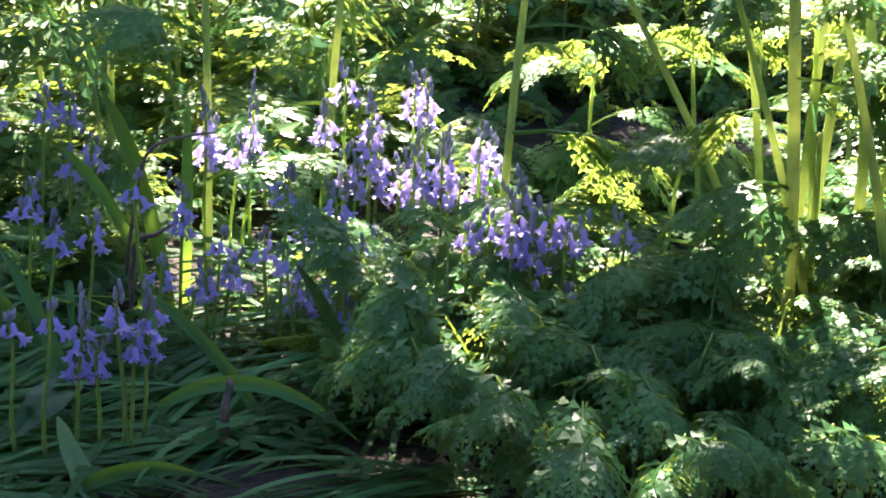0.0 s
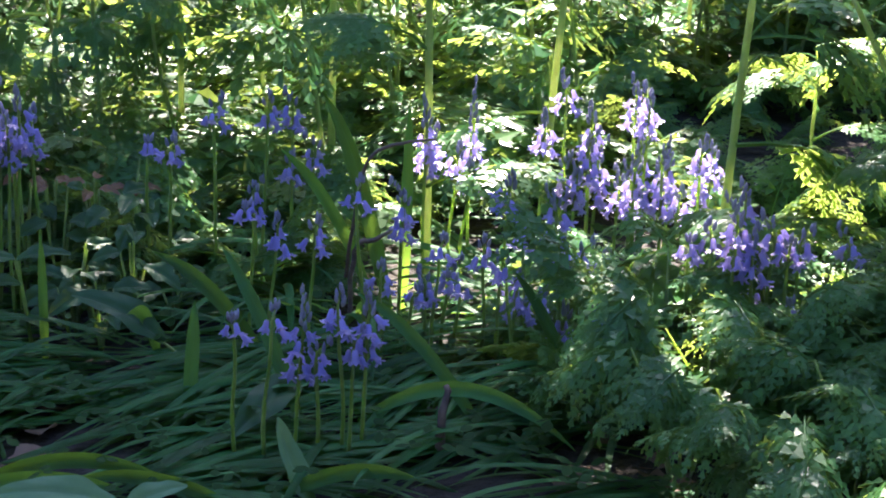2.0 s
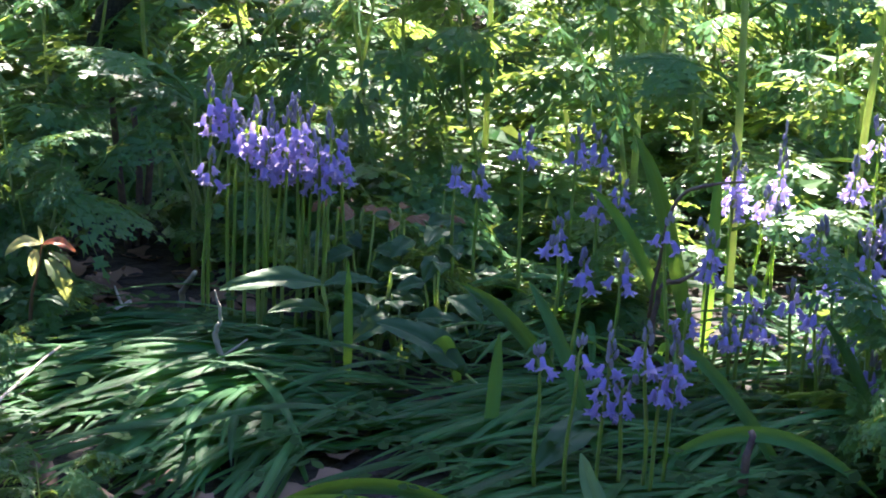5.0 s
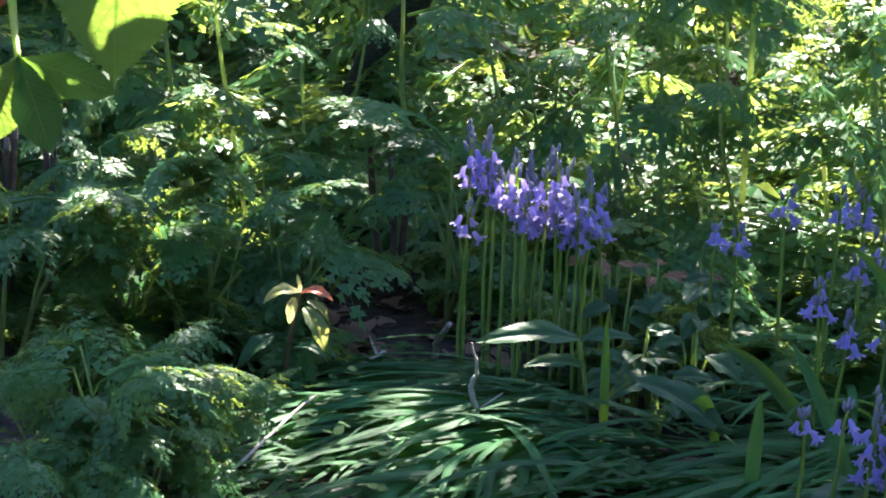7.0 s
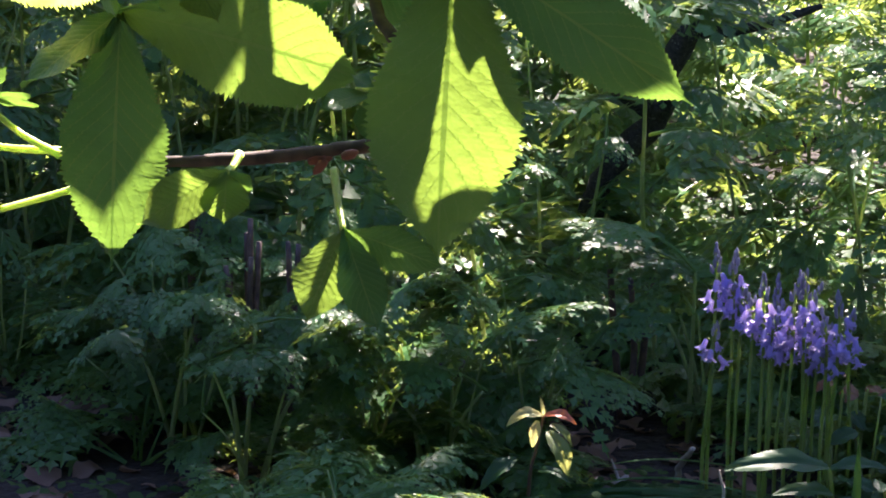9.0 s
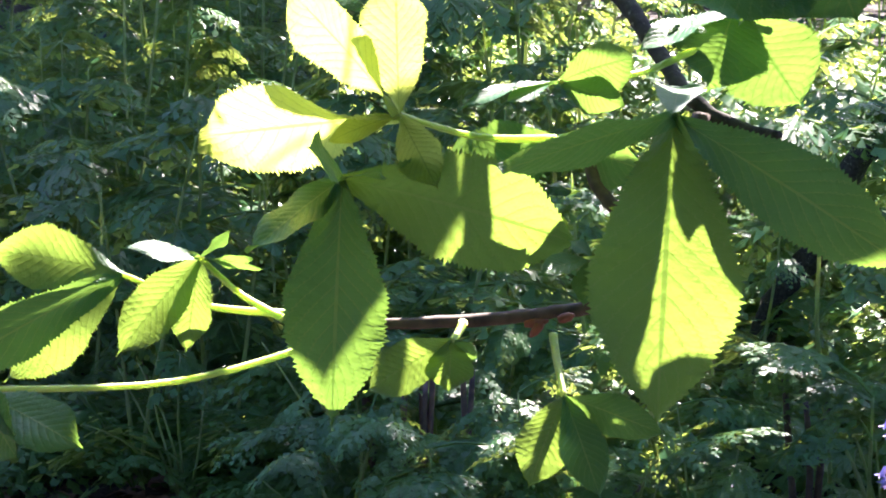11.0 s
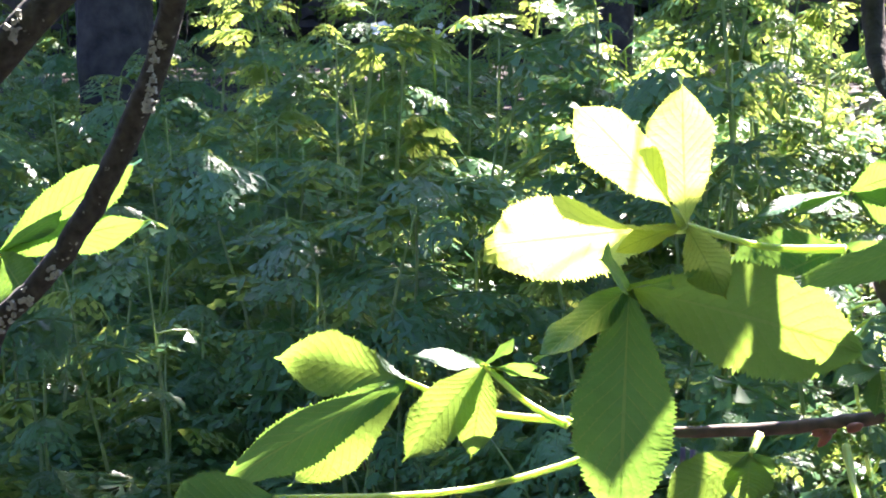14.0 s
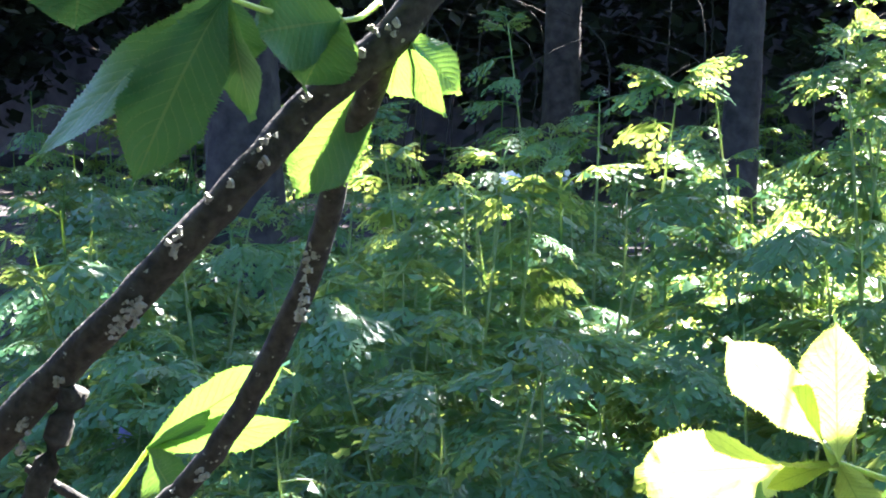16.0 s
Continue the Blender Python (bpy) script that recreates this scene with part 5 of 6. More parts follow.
chestnut_leaf((-0.352, 1.020, 1.025), (-0.350, 1.040, 1.029), [((-0.391, 1.015, 1.001), 0.024, 25, LIT_CHEST), ((-0.352, 1.012, 1.003), 0.022, 10, LIT_CHEST), ((-0.341, 1.022, 1.016), 0.012, 30)])
chestnut_leaf((-0.300, 1.120, 1.045), (-0.295, 1.100, 1.027), [((-0.323, 1.100, 1.041), 0.014, 50), ((-0.303, 1.110, 1.023), 0.014, 20), ((-0.311, 1.120, 1.054), 0.012, 60)])
chestnut_leaf((-0.707, 1.100, 1.342), (-0.674, 1.180, 1.335), [((-0.812, 1.080, 1.256), 0.042, 45), ((-0.744, 1.060, 1.246), 0.053, 10), ((-0.715, 1.120, 1.303), 0.04, -10), ((-0.703, 1.120, 1.277), 0.035, 40), ((-0.747, 1.140, 1.305), 0.035, 30)])
chestnut_leaf((-0.662, 1.150, 1.330), (-0.659, 1.200, 1.340), [((-0.677, 1.130, 1.295), 0.05, 30), ((-0.702, 1.120, 1.323), 0.05, 15), ((-0.668, 1.180, 1.308), 0.02, 50)])
chestnut_leaf((-0.684, 1.250, 1.300), (-0.663, 1.230, 1.323), [((-0.729, 1.250, 1.227), 0.052, 12), ((-0.713, 1.280, 1.233), 0.03, 40)])
chestnut_leaf((-0.651, 1.220, 1.323), (-0.644, 1.220, 1.338), [((-0.624, 1.200, 1.277), 0.022, 50), ((-0.672, 1.250, 1.284), 0.042, 20), ((-0.623, 1.240, 1.289), 0.03, -30)])
chestnut_leaf((-0.883, 1.370, 1.049), (-0.915, 1.340, 1.003), [((-0.785, 1.380, 1.110), 0.036, 25), ((-0.784, 1.390, 1.067), 0.032, 30), ((-0.833, 1.360, 1.078), 0.022, 55), ((-0.854, 1.350, 1.020), 0.040, 20)])
chestnut_leaf((-0.786, 1.100, 1.362), (-0.773, 1.150, 1.378), [((-0.783, 1.080, 1.327), 0.05, 15), ((-0.816, 1.100, 1.347), 0.05, 30)])
# Unseen leaves from here on, added up-sun to throw shadows on the leaves below.
chestnut_leaf((-0.457, 1.551, 1.625), (-0.427, 1.581, 1.675), [((-0.504, 1.596, 1.594), 0.050, 0), ((-0.470, 1.615, 1.571), 0.050, 0), ((-0.419, 1.604, 1.571), 0.050, 0), ((-0.396, 1.573, 1.594), 0.050, 0)])
chestnut_leaf((-0.619, 1.590, 1.965), (-0.589, 1.620, 2.015), [((-0.687, 1.655, 1.921), 0.055, 0), ((-0.638, 1.681, 1.888), 0.055, 0), ((-0.565, 1.666, 1.888), 0.055, 0), ((-0.532, 1.622, 1.921), 0.055, 0)])
chestnut_leaf((-0.689, 1.600, 1.945), (-0.659, 1.630, 1.995), [((-0.757, 1.665, 1.901), 0.055, 0), ((-0.708, 1.691, 1.868), 0.055, 0), ((-0.635, 1.676, 1.868), 0.055, 0), ((-0.602, 1.632, 1.901), 0.055, 0)])
chestnut_leaf((-0.568, 1.647, 1.968), (-0.538, 1.677, 2.018), [((-0.622, 1.699, 1.933), 0.044, 0), ((-0.583, 1.720, 1.907), 0.044, 0), ((-0.525, 1.708, 1.907), 0.044, 0), ((-0.498, 1.673, 1.933), 0.044, 0)])
chestnut_leaf((-0.191, 1.618, 1.608), (-0.161, 1.648, 1.658), [((-0.224, 1.651, 1.586), 0.033, 0), ((-0.200, 1.664, 1.570), 0.033, 0), ((-0.163, 1.656, 1.570), 0.033, 0), ((-0.147, 1.634, 1.586), 0.033, 0)])
chestnut_leaf((-0.629, 1.584, 1.912), (-0.599, 1.614, 1.962), [((-0.689, 1.642, 1.872), 0.050, 0), ((-0.646, 1.666, 1.843), 0.050, 0), ((-0.580, 1.652, 1.843), 0.050, 0), ((-0.550, 1.612, 1.872), 0.050, 0)])
chestnut_leaf((-0.434, 1.726, 1.640), (-0.330, 1.700, 1.720), [((-0.529, 1.676, 1.588), 0.030, -25)])
chestnut_leaf((-0.356, 1.457, 1.457), (-0.300, 1.500, 1.520), [((-0.359, 1.432, 1.357), 0.054, 10), ((-0.293, 1.451, 1.432), 0.052, 5)])
chestnut_leaf((-0.195, 1.402, 1.472), (-0.170, 1.450, 1.530), [((-0.228, 1.377, 1.387), 0.032, 8), ((-0.080, 1.397, 1.422), 0.054, 12)])
chestnut_leaf((-0.459, 1.576, 1.626), (-0.360, 1.600, 1.700), [((-0.511, 1.556, 1.613), 0.04, 30), ((-0.489, 1.556, 1.587), 0.05, 20)])
chestnut_leaf((-0.176, 1.480, 1.561), (-0.300, 1.310, 1.500), [((-0.065, 1.491, 1.530), 0.050, 100)])
chestnut_leaf((-0.171, 1.464, 1.536), (-0.330, 1.310, 1.460), [((-0.246, 1.442, 1.569), 0.045, 100)])
chestnut_leaf((-0.351, 1.535, 1.540), (-0.360, 1.310, 1.480), [((-0.272, 1.532, 1.527), 0.050, 100)])


BUDSCALE = solid("bud_scale", [(0.3, (0.10, 0.028, 0.012)), (0.7, (0.24, 0.07, 0.03))], 150, 0.45, 0.3, 0.001)
for (x, y, z), d in (((-0.335, 1.138, 1.007), (0.012, 0, 0.002)), ((-0.326, 1.138, 1.009), (-0.006, -0.003, -0.008)), ((-0.308, 1.170, 1.088), (0.001, -0.002, 0.012)), ((-0.318, 1.136, 1.010), (0.008, 0, 0.003))):
    q, d = Vector((x, y, z)), Vector(d)
    part("bud_scale", tube([q, q + d * 0.3, q + d * 0.7, q + d], [0.0018, 0.0027, 0.0023, 0.0006], 7, 2, 0.2), BUDSCALE, chestnut, "red-brown bud scale on the twig")


# ---- distant trees ----
CROWN = leafy("crown_leaf", (0.03, 0.07, 0.02), (0.07, 0.13, 0.035), (0.14, 0.22, 0.03), 0.35, 0.5, 20)
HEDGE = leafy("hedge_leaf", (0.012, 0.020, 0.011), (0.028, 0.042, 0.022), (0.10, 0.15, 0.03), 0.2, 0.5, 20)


def leaf_cloud(centre, radius, n, size, seed, squash=0.7, gaps=0.0):
    r = random.Random(seed)
    V, F = [], []
    c = Vector(centre)
    clumps = [(Vector((r.gauss(0, 0.45), r.gauss(0, 0.45), r.gauss(0, 0.4) * squash)) * radius, radius * r.uniform(0.18, 0.4)) for _ in range(max(5, n // 90))]
    for i in range(n):
        o, cr = clumps[i % len(clumps)]
        p = c + o + Vector((r.gauss(0, 0.5), r.gauss(0, 0.5), r.gauss(0, 0.5))) * cr
        a, b = r.uniform(0, 6.28), r.uniform(-0.9, 0.9)
        d = Vector((math.cos(a) * math.cos(b), math.sin(a) * math.cos(b), math.sin(b)))
        s = d.cross(Vector((r.uniform(-0.4, 0.4), r.uniform(-0.4, 0.4), 1))).normalized()
        z = size * r.uniform(0.6, 1.3)
        k = len(V)
        V.extend([p, p + d * z * 0.5 + s * z * 0.32, p + d * z, p + d * z * 0.5 - s * z * 0.32])
        F.append((k, k + 1, k + 2, k + 3))
    return V, F


def shade_canopy(cx, cy, rx, ry, z, n, size, seed, gaps=()):
    """A flattish spray of unseen crown leaves placed to cast dappled shade, uneven and full of gaps; gaps are (x, y,
    radius) with no twig at all, to let the sun through.
    """
    r = random.Random(seed)
    V, F = [], []
    clumps = []
    for _ in range(max(6, n // 60)):
        a, q = r.uniform(0, 6.28), math.sqrt(r.random())
        clumps.append((Vector((cx + rx * q * math.cos(a), cy + ry * q * math.sin(a), z + r.gauss(0, 0.2))), r.uniform(0.08, 0.1 + 0.1 * rx)))
    for i in range(n):
        o, cr = clumps[i % len(clumps)]
        p = o + Vector((r.gauss(0, 1), r.gauss(0, 1), r.gauss(0, 0.6))) * cr
        a, b = r.uniform(0, 6.28), r.uniform(-0.9, 0.7)
        d = Vector((math.cos(a) * math.cos(b), math.sin(a) * math.cos(b), math.sin(b)))
        s = d.cross(Vector((r.uniform(-0.5, 0.5), r.uniform(-0.5, 0.5), 1))).normalized()
        q = size * r.uniform(0.6, 1.3)
        if any((p.x + d.x * q * 0.5 - gx) ** 2 + (p.y + d.y * q * 0.5 - gy) ** 2 < gr * gr for gx, gy, gr in gaps):
            continue
        k = len(V)
        V.extend([p, p + d * q * 0.35 + s * q * 0.3, p + d * q * 0.7 + s * q * 0.26, p + d * q, p + d * q * 0.7 - s * q * 0.26, p + d * q * 0.35 - s * q * 0.3])
        F.extend([(k, k + 1, k + 2, k + 3), (k, k + 3, k + 4, k + 5)])
    return V, F


def far_tree(x, y, r0, height, crowns, seed, lean=0.0, high=(), gaps=()):
    t = new("tree")
    t.location = (x, y, 0)
    pts = [(0, 0, -0.1), (0, 0, 0.15), (lean * 0.2, 0, 0.8), (lean * 0.5, 0.03, 2.0), (lean, 0, height * 0.6), (lean * 1.3, 0, height)]
    lp, lr = smooth_line(pts, [r0 * 1.5, r0 * 1.2, r0 * 1.02, r0 * 0.95, r0 * 0.7, r0 * 0.3], 5)
    part("trunk", tube(lp, lr, 16, seed, 0.12), TRUNK, t)
    for i, (cx, cy, rx, ry, z, n, size) in enumerate(crowns):
        part("crown", shade_canopy(cx - x, cy - y, rx, ry, z, n, size, seed * 10 + i, [(gx - x, gy - y, gr) for gx, gy, gr in gaps]), CROWN, t, smooth=False)
        base = Vector((lean, 0, min(height * 0.6, z * 0.7)))
        tip = Vector((cx - x, cy - y, z))
        lp, lr = smooth_line([base, (base + tip) / 2 + Vector((0, 0, 0.2)), tip], [r0 * 0.5, r0 * 0.3, r0 * 0.1], 5)
        part("limb", tube(lp, [q * 0.3 for q in lr], 7), TRUNK, t)
    for i, (cx, cy, cz, rad) in enumerate(high):
        part("crown", leaf_cloud((cx - x, cy - y, cz), rad, 1700, 0.34, seed * 20 + i, 0.8), CROWN, t, smooth=False)
        lp, lr = smooth_line([(lean, 0, height * 0.6), ((cx - x) / 2, (cy - y) / 2, (height * 0.6 + cz) / 2 + 0.4), (cx - x, cy - y, cz)], [r0 * 0.5, r0 * 0.3, r0 * 0.1], 5)
        part("limb", tube(lp, lr, 7), TRUNK, t)
    return tagged(t, "grey-brown woodland tree trunk with leafy crown placed out of view for shade", "tree", "woodland trees")


# Crowns stand out of view, set along the sun's path to shade the undergrowth.
far_tree(-3.92, 8.8, 0.16, 7.0, [(-4.5, 11.5, 2.0, 2.6, 5.0, 4200, 0.22), (-2.35, 11.3, 1.3, 2.4, 5.0, 3000, 0.22), (-1.45, 10.7, 0.75, 1.4, 5.0, 450, 0.2), (-1.3, 9.6, 0.5, 0.7, 5.0, 380, 0.18), (-1.95, 9.7, 0.5, 0.8, 5.0, 500, 0.18)], 1, -0.1)
far_tree(-2.52, 12.6, 0.105, 6.0, [(-3.4, 15.0, 2.8, 2.4, 5.2, 5200, 0.24), (-2.9, 13.6, 1.1, 1.6, 5.1, 1300, 0.24)], 2, 0.15, [(-3.0, 16.0, 6.4, 2.6), (0.0, 16.5, 6.3, 2.5), (3.4, 16.5, 6.3, 2.6)])
far_tree(-4.85, 17.5, 0.15, 7.0, [(-6.4, 14.0, 2.0, 3.2, 5.2, 3600, 0.24), (-4.6, 18.5, 3.0, 2.0, 5.4, 3600, 0.26)], 3, 0.1, [(-6.2, 16.5, 6.5, 2.6), (-9.6, 16.0, 6.5, 2.7), (-13.0, 15.0, 6.5, 2.8)])
# Wholly unseen tree, added so its sprays and gaps dapple the flower bank.
far_tree(1.9, 9.4, 0.14, 5.0, [(0.60, 5.8, 0.98, 0.42, 4.0, 1150, 0.15), (1.10, 5.65, 0.42, 0.22, 4.0, 190, 0.15), (0.5, 7.3, 0.35, 0.35, 4.0, 150, 0.15), (0.72, 7.4, 0.2, 0.4, 4.0, 260, 0.13), (1.1, 6.4, 0.2, 0.14, 4.0, 150, 0.13), (0.62, 7.8, 0.2, 0.22, 4.0, 220, 0.13), (0.0, 6.35, 0.25, 0.3, 4.1, 230, 0.13), (1.27, 6.5, 0.14, 0.12, 4.0, 130, 0.12), (0.50, 6.45, 0.22, 0.1, 4.0, 130, 0.12), (1.55, 5.95, 0.22, 0.2, 4.0, 90, 0.13), (-0.1, 6.9, 0.6, 0.5, 4.1, 100, 0.15), (-1.2, 7.4, 0.9, 1.0, 4.2, 900, 0.16), (-1.8, 7.75, 0.45, 0.6, 4.2, 700, 0.15), (-0.45, 7.2, 0.5, 0.35, 4.2, 240, 0.15), (1.2, 6.15, 0.5, 0.2, 4.0, 330, 0.14), (2.45, 7.6, 0.35, 0.28, 4.0, 560, 0.14), (0.5, 8.7, 0.35, 0.45, 4.1, 420, 0.14), (-1.55, 7.35, 0.35, 0.3, 4.2, 350, 0.15), (-0.85, 7.75, 0.4, 0.45, 4.2, 500, 0.15), (-0.3, 6.85, 0.45, 0.2, 4.1, 150, 0.13), (0.86, 7.05, 0.13, 0.15, 4.0, 100, 0.12), (2.02, 5.95, 0.16, 0.12, 4.0, 120, 0.12), (0.86, 6.2, 0.18, 0.12, 4.0, 120, 0.12), (0.98, 6.62, 0.14, 0.13, 4.0, 120, 0.12), (-0.2, 7.6, 0.25, 0.2, 4.1, 160, 0.14), (0.88, 6.84, 0.1, 0.08, 4.0, 80, 0.1), (0.22, 6.42, 0.1, 0.1, 4.0, 60, 0.1), (1.85, 5.78, 0.16, 0.12, 4.0, 80, 0.11)], 4, 0.0, [(6.6, 15.5, 6.2, 2.7), (9.8, 13.5, 6.2, 2.8)], [(0.38, 6.70, 0.16), (0.16, 6.95, 0.12), (-0.05, 6.6, 0.1), (0.3, 7.2, 0.1), (-0.2, 7.1, 0.12), (0.78, 8.5, 0.3), (0.8, 7.42, 0.13), (1.78, 6.25, 0.12), (1.22, 6.72, 0.1), (2.28, 5.92, 0.25), (2.15, 5.7, 0.15), (0.62, 6.68, 0.12), (0.74, 6.71, 0.12), (0.08, 6.2, 0.12), (-0.03, 6.4, 0.08)])


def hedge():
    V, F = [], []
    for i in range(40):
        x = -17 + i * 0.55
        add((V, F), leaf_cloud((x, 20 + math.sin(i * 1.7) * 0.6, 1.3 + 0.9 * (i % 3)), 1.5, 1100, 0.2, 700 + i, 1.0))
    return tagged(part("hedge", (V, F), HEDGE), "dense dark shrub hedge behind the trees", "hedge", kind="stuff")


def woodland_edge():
    """Unseen dark shrubs and low boughs, added at the sides and behind to keep out low light."""
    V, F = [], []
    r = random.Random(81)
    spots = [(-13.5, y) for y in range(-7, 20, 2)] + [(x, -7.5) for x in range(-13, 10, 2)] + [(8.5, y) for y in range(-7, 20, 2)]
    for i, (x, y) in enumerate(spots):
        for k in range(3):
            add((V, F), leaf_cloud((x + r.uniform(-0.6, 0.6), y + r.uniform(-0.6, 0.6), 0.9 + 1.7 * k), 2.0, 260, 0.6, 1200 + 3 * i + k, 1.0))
    return tagged(part("woodland_edge", (V, F), HEDGE, smooth=False), "unseen dark leafy shrubs added round the clearing to block low light", "shrubs", kind="stuff")


woodland_edge()
hedge()
WALL = solid("old_wall", [(0.3, (0.10, 0.095, 0.09)), (0.7, (0.22, 0.2, 0.19))], 6, 0.9, 0.6, 0.02)
bm = bmesh.new()
bmesh.ops.create_cube(bm, size=1.0)
bmesh.ops.scale(bm, vec=(60, 0.4, 6.0), verts=bm.verts)
bmesh.ops.translate(bm, vec=(0, 22.5, 2.9), verts=bm.verts)
tagged(part("wall_back", bm, WALL, smooth=False), "weathered grey garden wall behind the hedge", "wall", kind="structure")


def bare_branches():
    b = tagged(new("shrub"), "tangle of bare arching shrub branches before the hedge", "shrub")
    r = random.Random(31)
    for i in range(34):
        x, y = r.uniform(-7.5, -2.5), r.uniform(15.5, 18.5)
        a = r.uniform(0, 6.28)
        t = Vector((x + math.cos(a) * r.uniform(0.4, 1.4), y + 0.3 * math.sin(a), r.uniform(1.0, 2.6)))
        lp, lr = smooth_line([(x, y, 0), (x + 0.1, y, t.z * 0.75), t], [0.008, 0.006, 0.002], 6)
        part("branch", tube(lp, lr, 5), BRANCH, b)
    return b




bare_branches()
# Unseen chestnut crown above and behind the camera, added to shade the foreground.
for i, (cx, cy, rx, ry, cz, cn) in enumerate(((-0.9, 0.15, 1.2, 0.9, 2.25, 700), (0.5, -0.3, 1.2, 1.0, 2.4, 500), (-0.5, -1.5, 2.0, 1.1, 2.6, 800), (-2.6, 0.2, 1.4, 1.4, 3.0, 800))):
    part("crown", shade_canopy(cx, cy, rx, ry, cz, cn, 0.26, 60 + i), CROWN, chestnut, smooth=False)
    lp, lr = smooth_line([(-2.3, 0.1, 2.7), ((cx - 2.3) / 2, cy / 2, cz + 0.3), (cx, cy, cz + 0.1)], [0.09, 0.06, 0.02], 6)
    part("branch", tube(lp, lr, 8, i, 0.2), BRANCH, chestnut)
limb = tagged(new("dead_branch"), "dark forked dead branch standing in the undergrowth", "branch")
for pts, rad in (([(-0.36, 4.6, -0.03), (-0.28, 4.6, 0.28), (-0.17, 4.6, 0.42), (-0.16, 4.6, 0.50), (-0.10, 4.6, 0.615), (-0.02, 4.6, 0.72), (0.10, 4.62, 0.88)], [0.03, 0.028, 0.026, 0.026, 0.024, 0.02, 0.014]), ([(-0.09, 4.59, 0.60), (0.0, 4.58, 0.61), (0.07, 4.58, 0.63), (0.15, 4.58, 0.66)], [0.014, 0.012, 0.010, 0.006]), ([(-0.17, 4.59, 0.43), (-0.27, 4.58, 0.50), (-0.38, 4.58, 0.57), (-0.45, 4.6, 0.64)], [0.024, 0.022, 0.018, 0.010])):
    lp, lr = smooth_line(pts, rad, 6)
    part("limb", tube(lp, lr, 10, 8, 0.35), BRANCH, limb)
FLOWER = leafy("white_petal", (0.7, 0.7, 0.66), (0.85, 0.85, 0.82), (0.8, 0.8, 0.75), 0.3, 0.6, 80)


def small_flower(label, x, y, z, material, seed, n=7):
    """A slim plant with a loose head of small five-petalled flowers."""
    r = random.Random(seed)
    f = new("wildflower")
    f.location = (x, y, hill(x, y))
    lp, lr = smooth_line([(0, 0, -0.02), (0.01, 0, z * 0.5), (0, 0, z)], [0.004, 0.003, 0.0015], 5)
    part("stem", tube(lp, lr, 6), STALK, f)
    for i in range(n):
        o = Vector((r.gauss(0, 0.014), r.gauss(0, 0.012), z + r.gauss(0, 0.014)))
        V, F = [], []
        tilt = Matrix.Rotation(r.uniform(0.4, 1.3), 3, "X")
        for k in range(5):
            a = k * 1.2566
            d, q = Vector((math.cos(a), math.sin(a), 0.25)), Vector((-math.sin(a), math.cos(a), 0))
            b = len(V)
            V.extend([o + tilt @ v * 0.011 for v in (Vector((0, 0, 0)), d * 0.6 + q * 0.42, d * 1.1, d * 0.6 - q * 0.42)])
            F.append((b, b + 1, b + 2, b + 3))
        part("flower", (V, F), material, f)
    for i in range(4):
        m = Matrix.Translation((0, 0, z * r.uniform(0.4, 0.85))) @ Matrix.Rotation(r.uniform(0, 6.28), 4, "Z") @ Matrix.Rotation(-0.5, 4, "Y") @ Matrix.Scale(0.14, 4)
        part("leaf", FERN[i], PARSLEY, f, m=m)
    return tagged(f, label, "flower", "wildflowers")


small_flower("white wildflower standing above the cow parsley", -1.85, 5.6, 0.94, FLOWER, 1)
small_flower("white wildflower standing above the cow parsley", -2.02, 6.9, 0.86, FLOWER, 2, 4)
small_flower("small blue wildflower deep in the cow parsley", -2.48, 4.6, 0.41, BELL, 3)
LICHEN = solid("lichen", [(0.3, (0.13, 0.14, 0.10)), (0.7, (0.34, 0.36, 0.29))], 160, 0.95, 0.9, 0.002)


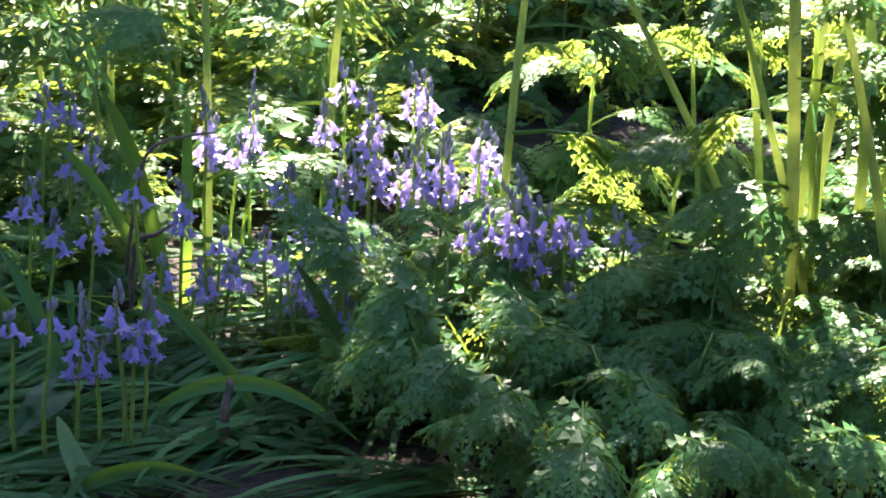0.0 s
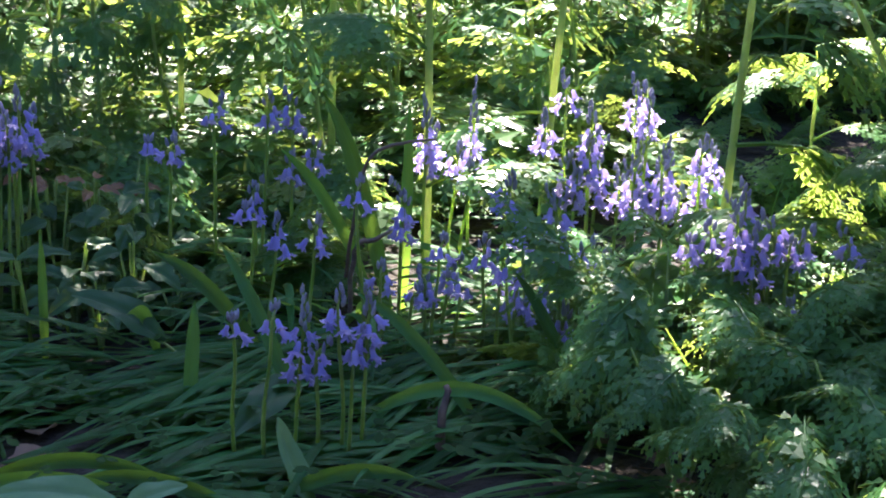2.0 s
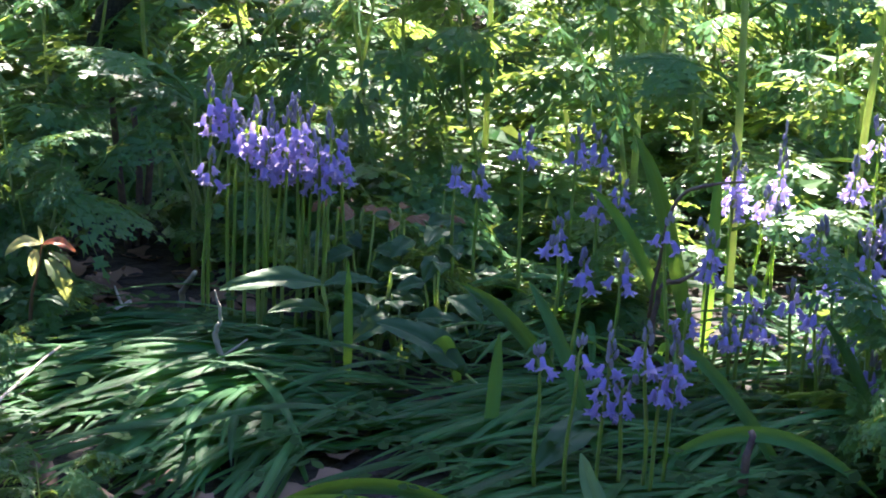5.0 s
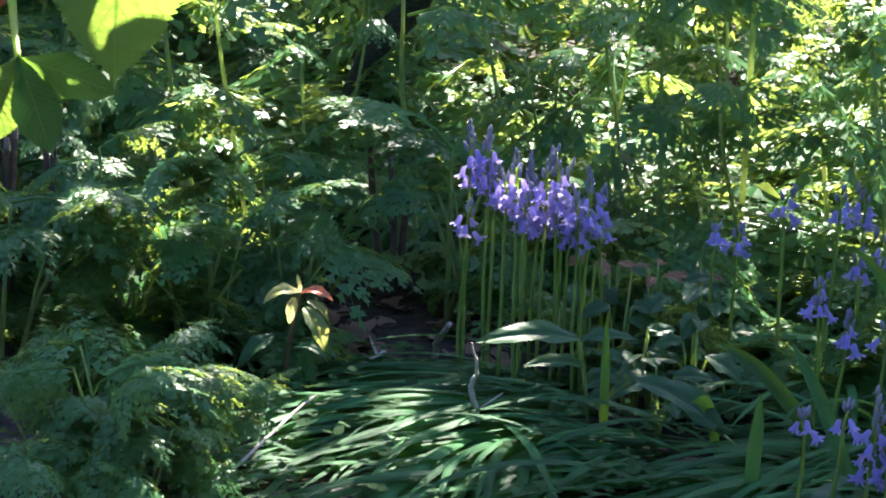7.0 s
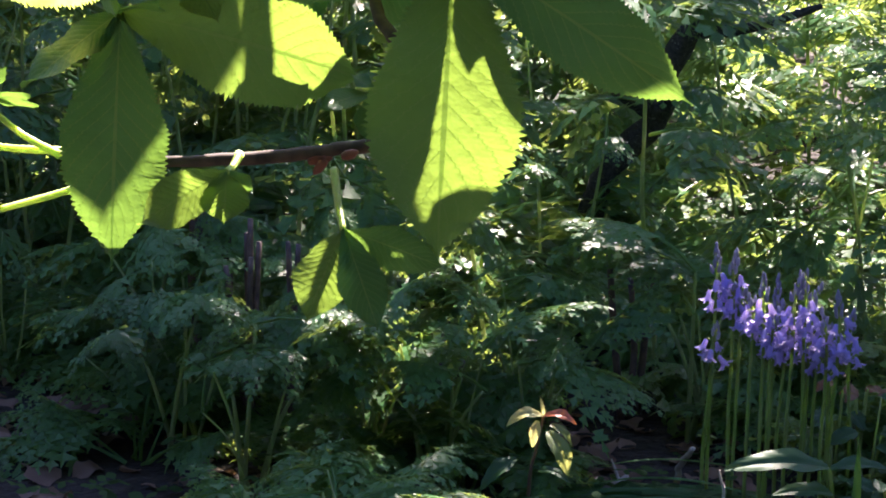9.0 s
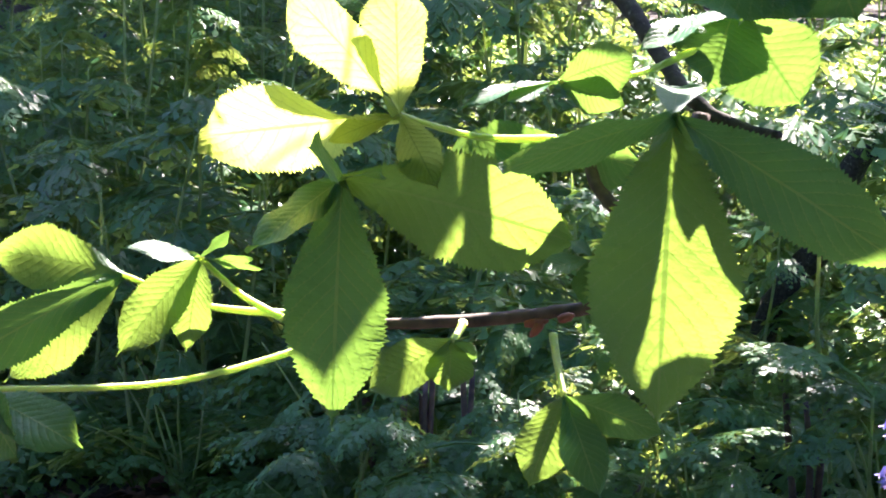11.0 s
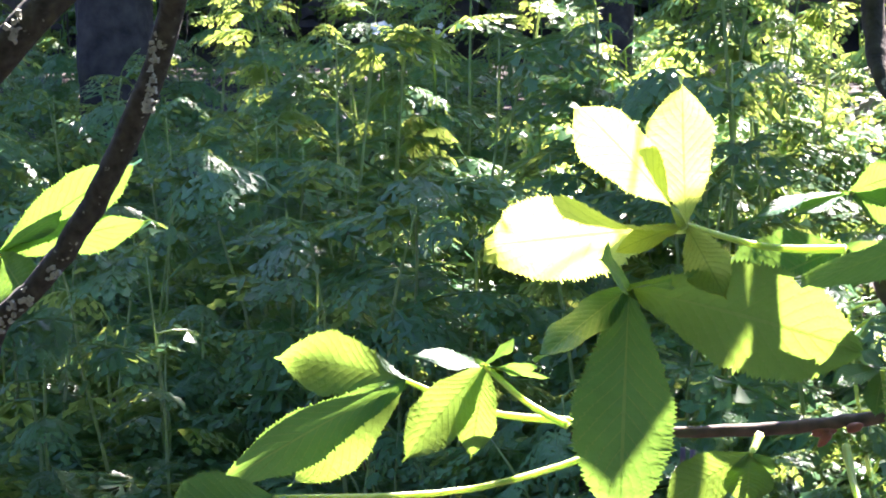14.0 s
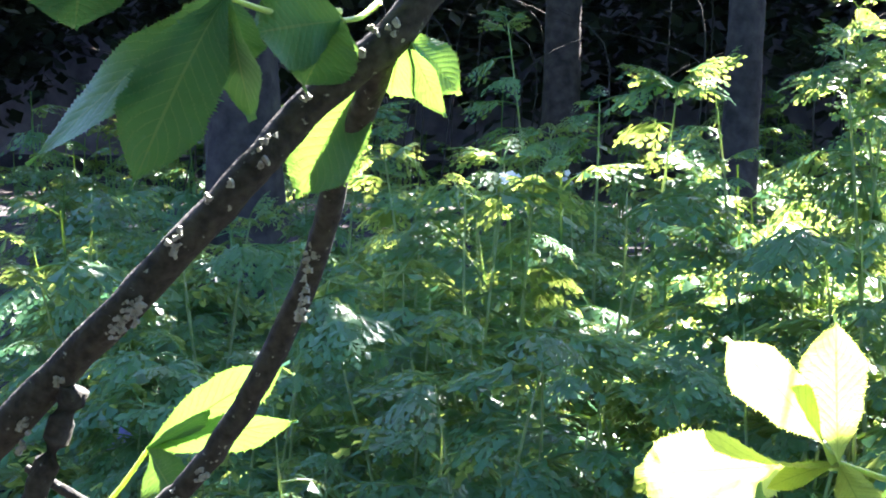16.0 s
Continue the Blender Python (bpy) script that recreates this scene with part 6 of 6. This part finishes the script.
def lichen(x, y, z, size, seed):
    """A crusty patch of small overlapping lobes on the near side of a branch."""
    r = random.Random(seed)
    along, across = (Vector((0.70, 0, 0.71)), Vector((-0.71, 0, 0.70))) if y < 1.22 else (Vector((0.40, 0, 0.92)), Vector((-0.92, 0, 0.40)))
    V, F = [], []
    for i in range(max(5, int(size / 0.0008))):
        off = max(-0.006, min(0.006, r.gauss(0, 0.22) * size))
        c = Vector((x, y, z)) + along * r.gauss(0, 0.36) * size + across * off + Vector((0, off * off / 0.018 + 0.0006, 0))
        q = r.uniform(0.0008, 0.0022)
        b = len(V)
        for k in range(7):
            a = k * 0.8976
            w = q * r.uniform(0.6, 1.4)
            V.append(c + Vector((w * math.cos(a), 0.002, w * math.sin(a))))
            V.append(c + Vector((w * 0.75 * math.cos(a), -0.0005 * r.uniform(0.2, 1.4), w * 0.75 * math.sin(a))))
        V.append(c + Vector((0, -0.0005, 0)))
        for k in range(7):
            k2 = (k + 1) % 7
            F.extend([(b + 2 * k, b + 2 * k2, b + 2 * k2 + 1, b + 2 * k + 1), (b + 2 * k + 1, b + 2 * k2 + 1, b + 14)])
    part("lichen", (V, F), LICHEN, chestnut, "crusty pale grey-green lichen patch", smooth=False)


for i, (x, y, z, size) in enumerate(((-0.799, 1.157, 1.167, 0.015), (-0.794, 1.157, 1.171, 0.013), (-0.804, 1.158, 1.161, 0.010), (-0.788, 1.158, 1.175, 0.009), (-0.765, 1.158, 1.214, 0.007), (-0.767, 1.159, 1.206, 0.005), (-0.749, 1.166, 1.235, 0.004), (-0.716, 1.167, 1.268, 0.007), (-0.717, 1.168, 1.256, 0.005), (-0.737, 1.167, 1.243, 0.004), (-0.699, 1.183, 1.291, 0.006), (-0.672, 1.195, 1.314, 0.006), (-0.664, 1.200, 1.328, 0.007), (-0.652, 1.200, 1.329, 0.007), (-0.840, 1.158, 1.130, 0.005), (-0.863, 1.158, 1.104, 0.008), (-0.864, 1.158, 1.092, 0.005), (-0.741, 1.281, 1.157, 0.009), (-0.735, 1.281, 1.192, 0.010), (-0.737, 1.281, 1.178, 0.009), (-0.739, 1.281, 1.168, 0.008), (-0.733, 1.281, 1.199, 0.005), (-0.812, 1.291, 1.052, 0.008), (-0.831, 1.291, 1.038, 0.010), (-0.848, 1.292, 1.020, 0.009), (-0.862, 1.293, 1.018, 0.007), (-0.840, 1.291, 1.030, 0.007), (-0.320, 1.292, 1.175, 0.008), (-0.323, 1.290, 1.157, 0.011), (-0.313, 1.290, 1.169, 0.006), (-0.301, 1.272, 1.150, 0.008), (-0.289, 1.252, 1.140, 0.006), (-0.274, 1.228, 1.121, 0.007), (-0.262, 1.212, 1.110, 0.005), (-0.316, 1.292, 1.184, 0.007))):
    lichen(x + 0.002, y, z - 0.002, size, 900 + i)

# Direct sun on this leaf is put into its pale colour.
broad_plant("sunlit_leaf", "low leaf painted pale for sunlight beside the strap leaves", "leaf", (0.2, 2.52, 0.0), [((0.19, 2.52, 0.06), (0.03, 2.49, 0.098), 0.05, 0.1), ((0.19, 2.52, 0.05), (0.27, 2.5, 0.09), 0.04, 0.1)], PALE, "broad-leaved plants")
